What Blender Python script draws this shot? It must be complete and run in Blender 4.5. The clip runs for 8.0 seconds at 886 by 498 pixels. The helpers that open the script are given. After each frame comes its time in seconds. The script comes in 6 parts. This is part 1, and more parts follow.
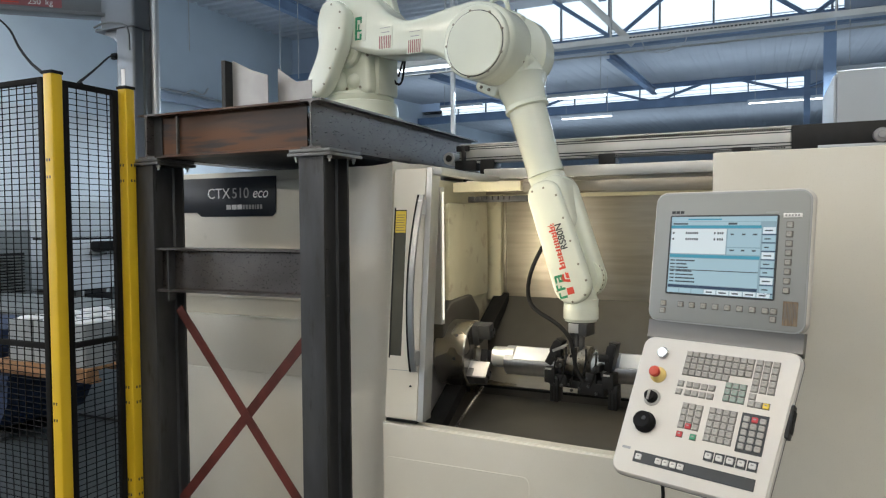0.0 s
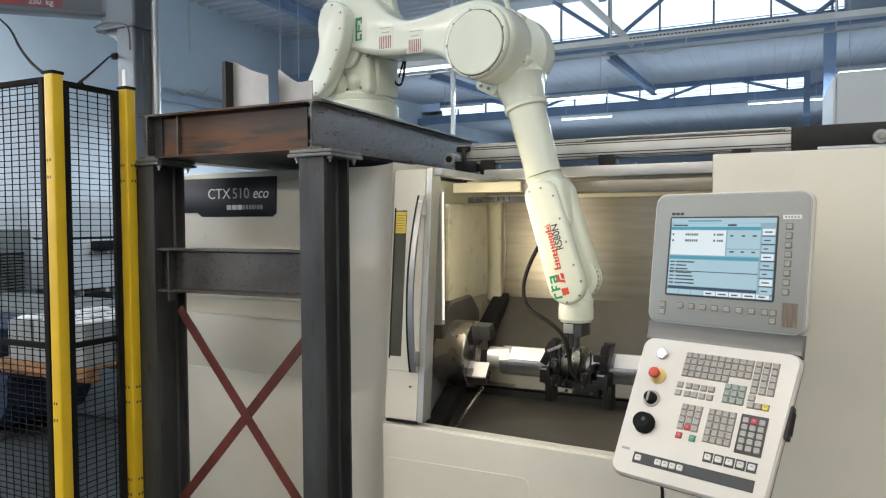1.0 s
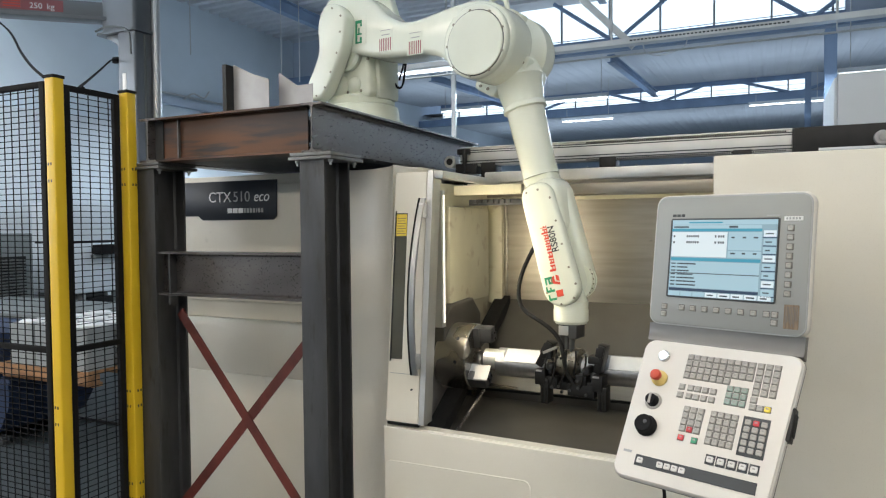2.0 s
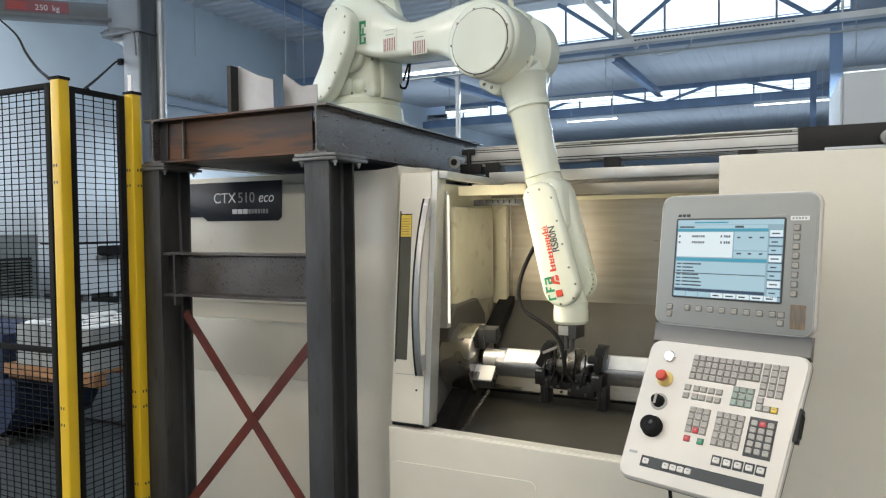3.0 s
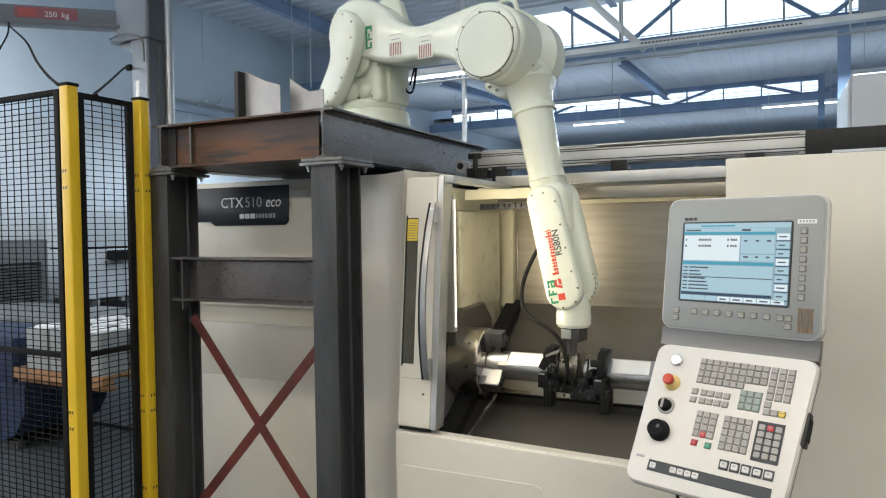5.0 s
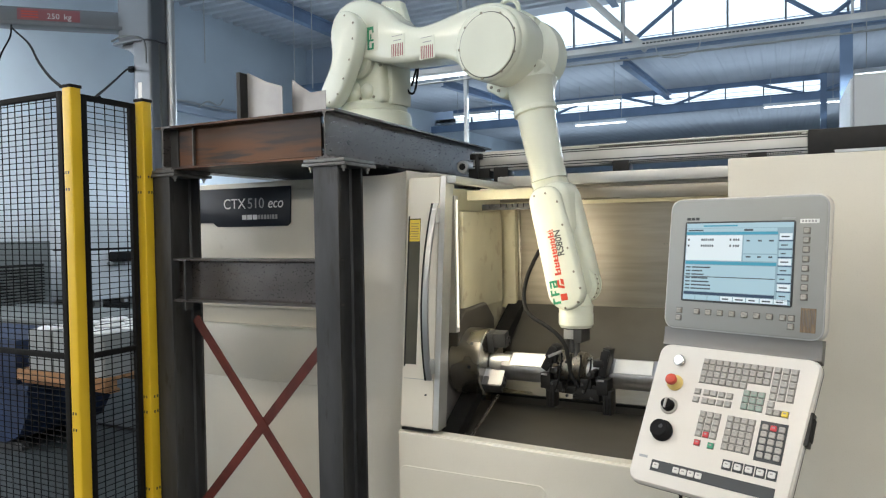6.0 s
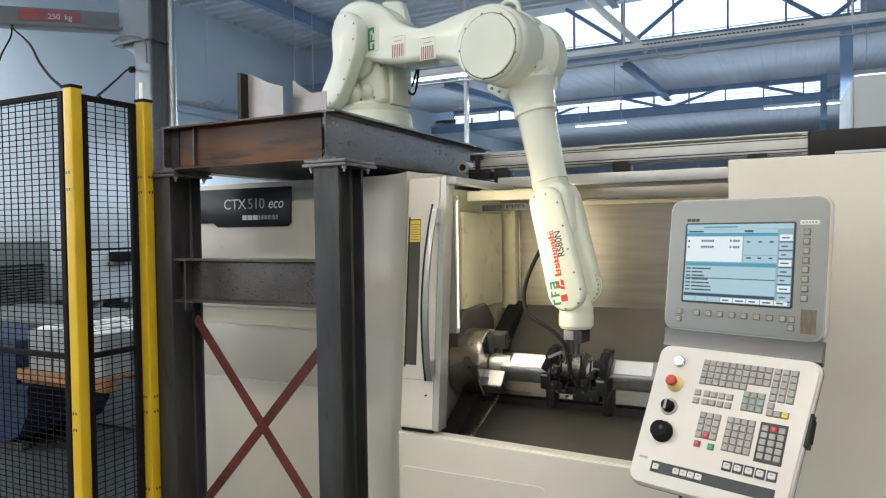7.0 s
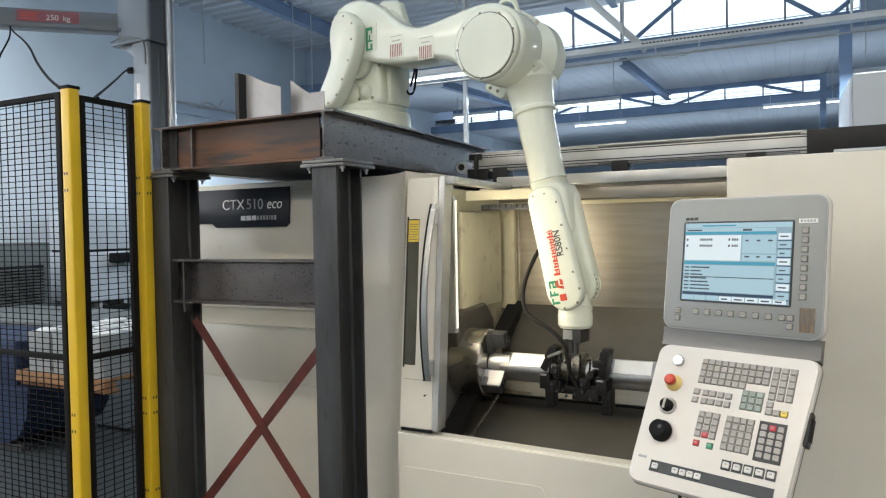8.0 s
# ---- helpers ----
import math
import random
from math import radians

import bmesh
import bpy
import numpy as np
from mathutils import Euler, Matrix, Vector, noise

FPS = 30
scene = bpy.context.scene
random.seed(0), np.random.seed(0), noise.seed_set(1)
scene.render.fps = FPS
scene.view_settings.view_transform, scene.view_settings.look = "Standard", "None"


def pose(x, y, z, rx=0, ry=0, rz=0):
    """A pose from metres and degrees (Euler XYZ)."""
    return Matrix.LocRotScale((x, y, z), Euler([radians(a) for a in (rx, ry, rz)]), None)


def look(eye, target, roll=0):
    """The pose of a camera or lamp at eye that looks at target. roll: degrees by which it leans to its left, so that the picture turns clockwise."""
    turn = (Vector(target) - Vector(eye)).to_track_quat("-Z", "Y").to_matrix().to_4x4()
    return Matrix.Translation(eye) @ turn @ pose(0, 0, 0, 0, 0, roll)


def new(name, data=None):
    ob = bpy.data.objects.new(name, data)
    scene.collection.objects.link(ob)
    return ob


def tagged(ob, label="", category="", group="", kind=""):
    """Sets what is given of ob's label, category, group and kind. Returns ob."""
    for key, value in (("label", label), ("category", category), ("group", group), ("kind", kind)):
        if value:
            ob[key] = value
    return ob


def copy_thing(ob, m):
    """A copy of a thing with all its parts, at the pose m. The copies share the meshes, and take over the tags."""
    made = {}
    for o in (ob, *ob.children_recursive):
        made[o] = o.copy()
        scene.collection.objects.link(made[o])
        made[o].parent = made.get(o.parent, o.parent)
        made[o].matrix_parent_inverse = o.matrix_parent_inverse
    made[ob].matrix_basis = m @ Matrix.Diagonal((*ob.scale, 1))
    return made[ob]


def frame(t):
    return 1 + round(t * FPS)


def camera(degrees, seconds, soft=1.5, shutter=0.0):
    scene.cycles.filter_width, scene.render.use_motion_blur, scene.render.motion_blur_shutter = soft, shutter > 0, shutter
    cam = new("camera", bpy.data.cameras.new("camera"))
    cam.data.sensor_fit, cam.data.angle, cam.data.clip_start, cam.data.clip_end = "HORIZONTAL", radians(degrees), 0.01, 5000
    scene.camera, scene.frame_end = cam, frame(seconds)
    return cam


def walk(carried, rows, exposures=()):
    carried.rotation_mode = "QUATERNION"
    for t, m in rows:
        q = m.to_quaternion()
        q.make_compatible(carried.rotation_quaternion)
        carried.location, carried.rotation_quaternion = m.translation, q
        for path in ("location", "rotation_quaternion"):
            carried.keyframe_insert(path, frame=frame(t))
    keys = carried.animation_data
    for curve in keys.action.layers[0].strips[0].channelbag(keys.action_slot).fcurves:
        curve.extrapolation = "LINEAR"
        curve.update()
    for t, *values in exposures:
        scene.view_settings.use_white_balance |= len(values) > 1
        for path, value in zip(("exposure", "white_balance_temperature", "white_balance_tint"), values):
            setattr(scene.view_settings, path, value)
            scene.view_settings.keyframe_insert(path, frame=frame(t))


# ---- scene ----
cam = camera(65.3, 8.0, soft=1.2)
PATH = [
    (0, (-0.005, 0.015, 1.648), (-0.847, 1.828, 1.57), -0.4),
    (0.5, (-0.006, 0.016, 1.647), (-0.847, 1.829, 1.569), -0.4),
    (1, (-0.005, 0.011, 1.651), (-0.846, 1.824, 1.573), -0.3),
    (1.5, (-0.003, 0.013, 1.651), (-0.843, 1.827, 1.579), -0.4),
    (3, (-0.006, 0.016, 1.651), (-0.862, 1.822, 1.582), -0.6),
    (3.5, (-0.006, 0.011, 1.652), (-0.865, 1.816, 1.593), -0.5),
    (4, (-0.004, 0.013, 1.652), (-0.877, 1.811, 1.599), -0.7),
    (4.5, (-0.002, 0.015, 1.652), (-0.875, 1.814, 1.594), -0.7),
    (6, (-0.002, 0.013, 1.652), (-0.882, 1.808, 1.596), -0.9),
    (6.5, (-0.005, 0.012, 1.655), (-0.886, 1.806, 1.599), -0.8),
    (7, (-0.003, 0.011, 1.652), (-0.883, 1.807, 1.598), -0.8),
    (7.5, (-0.002, 0.014, 1.654), (-0.881, 1.809, 1.599), -1.0),
    (8, (0.001, 0.017, 1.651), (-0.879, 1.812, 1.597), -1.0),
]
walk(cam, [(t, look(eye, target, roll)) for t, eye, target, roll in PATH],
     [(0.0, -0.24), (0.5, -0.12), (1.0, -0.03), (1.5, 0.00), (3.0, -0.01), (8.0, -0.01)])

# ---------------------------------------------------------------- light
EXPO = 0.0
world = bpy.data.worlds.new("world")
scene.world = world
world.use_nodes = True
_wn = world.node_tree.nodes
_sky = _wn.new("ShaderNodeTexSky")
_sky.sky_type, _sky.sun_disc = "NISHITA", False
_sky.sun_elevation, _sky.sun_rotation = radians(40), radians(-20)
world.node_tree.links.new(_sky.outputs[0], _wn["Background"].inputs[0])
_wn["Background"].inputs[1].default_value = 0.12
scene.view_settings.exposure = EXPO


def area_lamp(name, m, sx, sy, watts, colour=(1, 1, 1)):
    la = bpy.data.lights.new(name, "AREA")
    la.shape, la.size, la.size_y, la.energy, la.color = "RECTANGLE", sx, sy, watts, colour
    ob = new(name, la)
    ob.matrix_world = m
    return ob


# daylight lamps: one at the unseen near glazing band, one at the added side window
area_lamp("daylight", pose(-1.0, 1.95, 5.30, 75, 0, 0), 14, 1.0, 320, (0.90, 0.95, 1.0))
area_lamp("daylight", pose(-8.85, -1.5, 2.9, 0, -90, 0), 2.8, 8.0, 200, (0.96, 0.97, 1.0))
# long lamps for unseen tube rows over the aisle, assumed like those further back
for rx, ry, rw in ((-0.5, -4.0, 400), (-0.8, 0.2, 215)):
    area_lamp("fill_row", pose(rx, ry, 3.92, 0, 0, 0), 14, 0.25, rw, (1.0, 0.91, 0.765))
# added unseen lamp, tilted to wash the left wall; no tubes hang here
area_lamp("fill_row", pose(-7.4, 2.6, 4.25, 0, 30, 0), 0.2, 5.0, 150, (0.84, 0.93, 1.0))
# bluish strips added for the far hall's tubes and its glazing light
area_lamp("fill_row", pose(-2.5, 8.6, 3.35, 0, 0, 0), 12, 0.2, 300, (0.72, 0.87, 1.0))
area_lamp("fill_row", pose(-1.5, 15.0, 3.6, 0, 0, 0), 12, 0.2, 520, (0.70, 0.86, 1.0))
area_lamp("fill_row", pose(-1.5, 22.0, 3.6, 0, 0, 0), 12, 0.2, 620, (0.70, 0.86, 1.0))
# wide upward lamps added to brighten the roof, as the bare tubes' spill
for ry, rz, rw in ((8.6, 3.25, 46), (15.0, 3.5, 88), (22.0, 3.5, 88)):
    area_lamp("fill_row", pose(-2.0, ry, rz, 180, 0, 0), 12, 2.4, rw, (0.66, 0.82, 1.0))
# working light inside the lathe
area_lamp("machine_lamp", pose(-1.262, 2.765, 1.50, 90, 0, -62), 0.04, 0.5, 4.2, (1.0, 0.88, 0.64))
area_lamp("machine_lamp", pose(-0.72, 3.47, 1.835, -14, 0, 0), 0.95, 0.05, 1.3, (1.0, 0.90, 0.68))


# ---------------------------------------------------------------- materials
def material(name, colour, rough=0.5, metal=0.0, vary=0.12, scale=6.0, bump=0.05, grain=120.0, stretch=(1, 1, 1), dirt=None, dirt_at=0.62, coat=0.0, second=None):
    """Painted or metal surface: broad stains, fine grain, uneven gloss and relief in metres."""
    m = bpy.data.materials.new(name)
    m.use_nodes = True
    nt = m.node_tree
    b = nt.nodes["Principled BSDF"]
    tc = nt.nodes.new("ShaderNodeTexCoord")
    mp = nt.nodes.new("ShaderNodeMapping")
    mp.inputs["Scale"].default_value = stretch
    nt.links.new(tc.outputs["Object"], mp.inputs[0])

    def noise_tex(s, detail):
        n = nt.nodes.new("ShaderNodeTexNoise")
        n.inputs["Scale"].default_value, n.inputs["Detail"].default_value = s, detail
        nt.links.new(mp.outputs[0], n.inputs["Vector"])
        return n
    broad, fine = noise_tex(scale, 5), noise_tex(grain, 3)
    mix = nt.nodes.new("ShaderNodeMix")
    mix.data_type = "RGBA"
    c = Vector(colour)
    lo = second if second else [max(0, v * (1 - vary)) for v in c]
    hi = colour if second else [min(1, v * (1 + vary * 0.6)) for v in c]
    mix.inputs[6].default_value, mix.inputs[7].default_value = (*lo, 1), (*hi, 1)
    rmp = nt.nodes.new("ShaderNodeMapRange")
    rmp.inputs[1].default_value, rmp.inputs[2].default_value = 0.35, 0.65
    nt.links.new(broad.outputs[0], rmp.inputs[0])
    nt.links.new(rmp.outputs[0], mix.inputs[0])
    out = mix.outputs[2]
    if dirt:
        d = noise_tex(scale * 3.1, 8)
        dr = nt.nodes.new("ShaderNodeMapRange")
        dr.inputs[1].default_value, dr.inputs[2].default_value = dirt_at, dirt_at + 0.12
        nt.links.new(d.outputs[0], dr.inputs[0])
        m2 = nt.nodes.new("ShaderNodeMix")
        m2.data_type = "RGBA"
        nt.links.new(dr.outputs[0], m2.inputs[0])
        nt.links.new(out, m2.inputs[6])
        m2.inputs[7].default_value = (*dirt, 1)
        out = m2.outputs[2]
    nt.links.new(out, b.inputs["Base Color"])
    rr = nt.nodes.new("ShaderNodeMapRange")
    rr.inputs[3].default_value, rr.inputs[4].default_value = max(0.03, rough - 0.10), min(1, rough + 0.10)
    nt.links.new(fine.outputs[0], rr.inputs[0])
    nt.links.new(rr.outputs[0], b.inputs["Roughness"])
    b.inputs["Metallic"].default_value = metal
    b.inputs["Coat Weight"].default_value = coat
    if bump:
        bp = nt.nodes.new("ShaderNodeBump")
        bp.inputs["Strength"].default_value, bp.inputs["Distance"].default_value = bump, 0.002
        nt.links.new(fine.outputs[0], bp.inputs["Height"])
        nt.links.new(bp.outputs[0], b.inputs["Normal"])
    return m


def glow(name, colour, strength, body=1.0):
    m = bpy.data.materials.new(name)
    m.use_nodes = True
    b = m.node_tree.nodes["Principled BSDF"]
    b.inputs["Base Color"].default_value = (*[v * body for v in colour], 1)
    b.inputs["Emission Color"].default_value = (*colour, 1)
    b.inputs["Emission Strength"].default_value = strength
    return m


M_CREAM = material("cream_machine_paint", (0.70, 0.665, 0.58), 0.30, vary=0.05, scale=2.5, bump=0.08, grain=260, dirt=(0.50, 0.47, 0.40), dirt_at=0.70)
M_INNER = material("oily_cream_paint", (0.58, 0.545, 0.40), 0.35, vary=0.10, scale=4, bump=0.06, dirt=(0.42, 0.36, 0.25), dirt_at=0.60)
M_ROBOT = material("ivory_robot_paint", (0.73, 0.765, 0.665), 0.24, vary=0.04, scale=5, bump=0.04, grain=300, coat=0.3)
M_ROBOT2 = material("ivory_cast_paint", (0.71, 0.745, 0.635), 0.40, vary=0.06, scale=9, bump=0.25, grain=160)
M_STEEL = material("raw_mill_steel", (0.080, 0.082, 0.087), 0.47, 0.55, vary=0.28, scale=6, bump=0.10, grain=90, stretch=(1.6, 1.6, 0.35), dirt=(0.050, 0.049, 0.049), dirt_at=0.60)
M_BEAM = material("mill_scale_beam", (0.125, 0.115, 0.113), 0.30, 0.7, vary=0.3, scale=3, bump=0.06, grain=90, stretch=(1, 0.4, 1.5), dirt=(0.095, 0.080, 0.076), dirt_at=0.60)
M_RUST = material("flash_rusted_steel", (0.125, 0.056, 0.026), 0.40, 0.4, vary=0.4, scale=3.0, bump=0.15, grain=110, stretch=(0.30, 1, 2.6), second=(0.045, 0.036, 0.034), dirt=(0.043, 0.034, 0.033), dirt_at=0.50)
M_PRIMER = material("red_oxide_primer", (0.115, 0.022, 0.016), 0.55, vary=0.35, scale=9, bump=0.15, dirt=(0.30, 0.19, 0.17), dirt_at=0.68)
M_BOLT = material("zinc_bolt", (0.26, 0.25, 0.20), 0.45, 0.6, vary=0.2, scale=30, bump=0.0)
M_PLATE = material("cut_steel_edge", (0.17, 0.17, 0.168), 0.45, 0.7, vary=0.3, scale=14, bump=0.1)
M_SHEET = material("galvanised_sheet", (0.36, 0.355, 0.36), 0.42, 0.55, vary=0.14, scale=7, bump=0.05)
M_YELLOW = material("yellow_powder_coat", (0.72, 0.47, 0.02), 0.42, vary=0.06, scale=4, bump=0.06, dirt=(0.5, 0.33, 0.03), dirt_at=0.72)
M_BLACK = material("black_powder_coat", (0.010, 0.010, 0.011), 0.75, vary=0.2, scale=6, bump=0.08)
M_BLACK.node_tree.nodes["Principled BSDF"].inputs["Specular IOR Level"].default_value = 0.15
M_RUBBER = material("black_rubber", (0.011, 0.011, 0.011), 0.65, vary=0.2, scale=20, bump=0.1)
M_RUBBER.node_tree.nodes["Principled BSDF"].inputs["Specular IOR Level"].default_value = 0.2
M_WELL = material("dark_key_well", (0.13, 0.125, 0.12), 0.6, vary=0.1)
M_KEYTEAL = material("teal_key", (0.26, 0.33, 0.29), 0.5, vary=0.05)
M_ANOD = material("black_anodised", (0.012, 0.012, 0.013), 0.45, 0.3, vary=0.3, scale=15, bump=0.05)
M_STAINLESS = material("brushed_stainless", (0.34, 0.31, 0.263), 0.32, 0.9, vary=0.12, scale=2.5, bump=0.0, grain=2.0, stretch=(1, 1, 14))
M_BEDSTEEL = material("oiled_bed_cover", (0.115, 0.108, 0.096), 0.42, 0.6, vary=0.16, scale=3, bump=0.0, grain=1.6, stretch=(1, 1, 1))
M_PAN = material("oily_pan_steel", (0.15, 0.145, 0.13), 0.42, 0.5, vary=0.10, scale=3, bump=0.0, grain=5, stretch=(1, 2, 1))
M_CHUCK = material("ground_chuck_steel", (0.43, 0.405, 0.365), 0.28, 1.0, vary=0.08, scale=3, bump=0.0, grain=4)
M_GLARE = material("pale_flat_glare", (0.86, 0.86, 0.85), 0.5, 0.25, vary=0.04, scale=20, bump=0.03, grain=200)
M_SHAFT = material("turned_shaft_steel", (0.46, 0.46, 0.47), 0.34, 1.0, vary=0.06, scale=8, bump=0.03, grain=90, stretch=(9, 1, 1))
M_SPIGOT = material("pale_turned_face", (0.80, 0.80, 0.77), 0.38, 0.6, vary=0.05, scale=8, bump=0.03)
M_ALU = material("aluminium_profile", (0.60, 0.60, 0.59), 0.38, 0.75, vary=0.08, scale=5, bump=0.03)
M_CHROME = material("chrome", (0.50, 0.50, 0.49), 0.26, 1.0, vary=0.05, bump=0.0)
M_HANDLE = material("satin_handle_steel", (0.44, 0.435, 0.42), 0.30, 1.0, vary=0.03, grain=3.0, bump=0.0)
M_GRIP = material("oily_gripper_steel", (0.40, 0.37, 0.31), 0.30, 0.9, vary=0.35, scale=22, bump=0.08, dirt=(0.10, 0.085, 0.06), dirt_at=0.60)
M_BROWNLABEL = material("brown_printed_label", (0.19, 0.135, 0.085), 0.45, vary=0.35, scale=25, bump=0.03, stretch=(8, 1, 1))
M_PANELGREY = material("grey_operator_panel", (0.265, 0.275, 0.27), 0.42, 0.25, vary=0.04, scale=4, bump=0.04)
M_PANELWHITE = material("light_panel_paint", (0.62, 0.592, 0.55), 0.36, 0.05, vary=0.03, scale=4, bump=0.05, grain=300)
M_PANELBAND = material("bent_steel_band", (0.15, 0.15, 0.148), 0.33, 0.6, vary=0.05, scale=4, bump=0.03)
M_KEY = material("grey_key", (0.35, 0.335, 0.31), 0.5, vary=0.05, scale=30, bump=0.03)
M_KEYFACE = material("key_legend", (0.30, 0.29, 0.28), 0.5, vary=0.1, scale=200, bump=0.0)
M_KEYRED = material("red_key", (0.55, 0.05, 0.06), 0.45, vary=0.05)
M_KEYGREEN = material("green_key", (0.05, 0.30, 0.17), 0.45, vary=0.05)
M_KEYYEL = material("yellow_key", (0.75, 0.55, 0.06), 0.45, vary=0.05)
M_KEYWHITE = material("white_key", (0.60, 0.59, 0.57), 0.45, vary=0.03)
M_RED = material("red_mushroom_plastic", (0.50, 0.055, 0.03), 0.35, vary=0.04)
M_ESTOPY = material("yellow_plate", (0.70, 0.52, 0.18), 0.45, vary=0.04)
M_DARKGLASS = material("smoked_window", (0.085, 0.082, 0.06), 0.16, vary=0.3, scale=3, bump=0.02)
M_LABELDARK = material("dark_blue_name_plate", (0.012, 0.017, 0.028), 0.33, vary=0.1, bump=0.02)
M_WHITEINK = material("white_print", (0.78, 0.78, 0.78), 0.5, vary=0.02, bump=0.0)
M_GREYINK = material("grey_print", (0.32, 0.33, 0.34), 0.5, vary=0.02, bump=0.0)
M_DARKINK = material("dark_print", (0.03, 0.035, 0.04), 0.5, vary=0.02, bump=0.0)
M_REDINK = material("red_print", (0.60, 0.06, 0.03), 0.45, vary=0.02, bump=0.0)
M_PINKINK = material("maroon_print", (0.30, 0.09, 0.10), 0.5, vary=0.05, bump=0.0)
M_GREENINK = material("green_print", (0.02, 0.27, 0.13), 0.45, vary=0.02, bump=0.0)
M_WALLB = material("pale_blue_wall", (0.66, 0.73, 0.79), 0.75, vary=0.07, scale=0.8, bump=0.1, grain=60)
M_WALLG = material("grey_wall_panel", (0.46, 0.53, 0.63), 0.6, vary=0.08, scale=0.8, bump=0.08, grain=40)
M_ROOF = material("grey_roof_sheet", (0.58, 0.60, 0.64), 0.6, 0.1, vary=0.08, scale=0.7, bump=0.06)
M_BLUEBEAM = material("blue_grey_roof_steel", (0.23, 0.32, 0.47), 0.5, 0.1, vary=0.12, scale=2, bump=0.06)
M_FLOOR = material("sealed_concrete_floor", (0.032, 0.040, 0.044), 0.5, vary=0.2, scale=1.3, bump=0.12, grain=50, dirt=(0.022, 0.026, 0.028), dirt_at=0.6)
M_CRANE = material("grey_crane_paint", (0.175, 0.185, 0.20), 0.34, 0.4, vary=0.08, scale=3, bump=0.05)
M_BLUE = material("blue_skip_paint", (0.004, 0.017, 0.060), 0.6, vary=0.25, scale=4, bump=0.15, dirt=(0.012, 0.024, 0.05), dirt_at=0.64)
M_WOOD = material("pallet_wood", (0.29, 0.145, 0.06), 0.7, vary=0.3, scale=5, bump=0.3, grain=50, stretch=(0.5, 5, 5))
M_CARTON = material("white_blocks", (0.26, 0.275, 0.28), 0.5, vary=0.08, scale=6, bump=0.08)
M_CABGREY = material("grey_cabinet_paint", (0.13, 0.14, 0.138), 0.5, vary=0.1, scale=3, bump=0.08)
M_WHITEM = material("white_machine_paint", (0.62, 0.65, 0.68), 0.45, vary=0.05, scale=2, bump=0.05)
M_TUBE = glow("tube_light_glow", (0.92, 0.97, 1.0), 4.0)
M_SKYGLOW = glow("bright_sky_backdrop", (0.80, 0.92, 1.0), 1.25)
M_LED = glow("work_light_glow", (1.0, 0.95, 0.80), 1.3)
M_S_BACK = glow("screen_back", (0.30, 0.46, 0.56), 0.55, 0.3)
M_S_WHITE = glow("screen_white", (0.70, 0.80, 0.85), 0.72, 0.3)
M_S_PALE = glow("screen_pale", (0.40, 0.60, 0.70), 0.62, 0.3)
M_S_BLUE = glow("screen_blue", (0.05, 0.36, 0.52), 0.55, 0.3)
M_S_NAVY = glow("screen_navy", (0.02, 0.07, 0.16), 0.3, 0.3)
M_S_INK = glow("screen_ink", (0.10, 0.14, 0.18), 0.2, 0.3)
M_LAMPW = glow("lit_button", (0.9, 0.95, 1.0), 0.5)


# ---------------------------------------------------------------- mesh helpers
def finish(bm, name, mat, angle=35):
    me = bpy.data.meshes.new(name)
    bmesh.ops.recalc_face_normals(bm, faces=bm.faces)
    bm.to_mesh(me)
    bm.free()
    me.materials.append(mat)
    for p in me.polygons:
        p.use_smooth = True
    me.set_sharp_from_angle(angle=radians(angle))
    return me


def part(name, bm, mat, parent=None, label="", angle=35):
    ob = new(name, finish(bm, name, mat, angle))
    if parent:
        ob.parent = parent
    if label:
        ob["label"] = label
    return ob


def shared(name, me, parent, m, label=""):
    ob = new(name, me)
    ob.parent = parent
    ob.matrix_basis = m
    if label:
        ob["label"] = label
    return ob


def thing(name, at, label, category, group="", kind=""):
    e = new(name)
    e.matrix_world = at if isinstance(at, Matrix) else pose(*at)
    e.empty_display_size = 0.05
    return tagged(e, label, category, group, kind)


def box(bm, x0, x1, y0, y1, z0, z1, bev=0.0, m=None):
    r = bmesh.ops.create_cube(bm, size=1)
    vs = r["verts"]
    for v in vs:
        v.co = Vector(((x0 + x1) / 2 + v.co.x * (x1 - x0), (y0 + y1) / 2 + v.co.y * (y1 - y0), (z0 + z1) / 2 + v.co.z * (z1 - z0)))
    if bev:
        es = list({e for v in vs for e in v.link_edges})
        o = bmesh.ops.bevel(bm, geom=es, offset=bev, segments=2, affect="EDGES", profile=0.6)
        vs = list({v for f in o["faces"] for v in f.verts} | {v for v in vs if v.is_valid})
        if m is not None:
            seen = set(vs)
            grow = list(vs)
            while grow:
                v = grow.pop()
                for e in v.link_edges:
                    w = e.other_vert(v)
                    if w not in seen:
                        seen.add(w)
                        grow.append(w)
            vs = list(seen)
    if m is not None:
        for v in vs:
            v.co = m @ v.co
    return bm


def B(*a, **k):
    return box(bmesh.new(), *a, **k)


def rings(bm, loops, cap0=True, cap1=True, closed=False):
    rows = [[bm.verts.new(p) for p in loop] for loop in loops]
    n = len(rows[0])
    pairs = list(zip(rows, rows[1:])) + ([(rows[-1], rows[0])] if closed else [])
    for a, b in pairs:
        for i in range(n):
            bm.faces.new((a[i], a[(i + 1) % n], b[(i + 1) % n], b[i]))
    if cap0 and not closed:
        bm.faces.new(rows[0][::-1])
    if cap1 and not closed:
        bm.faces.new(rows[-1])
    return bm


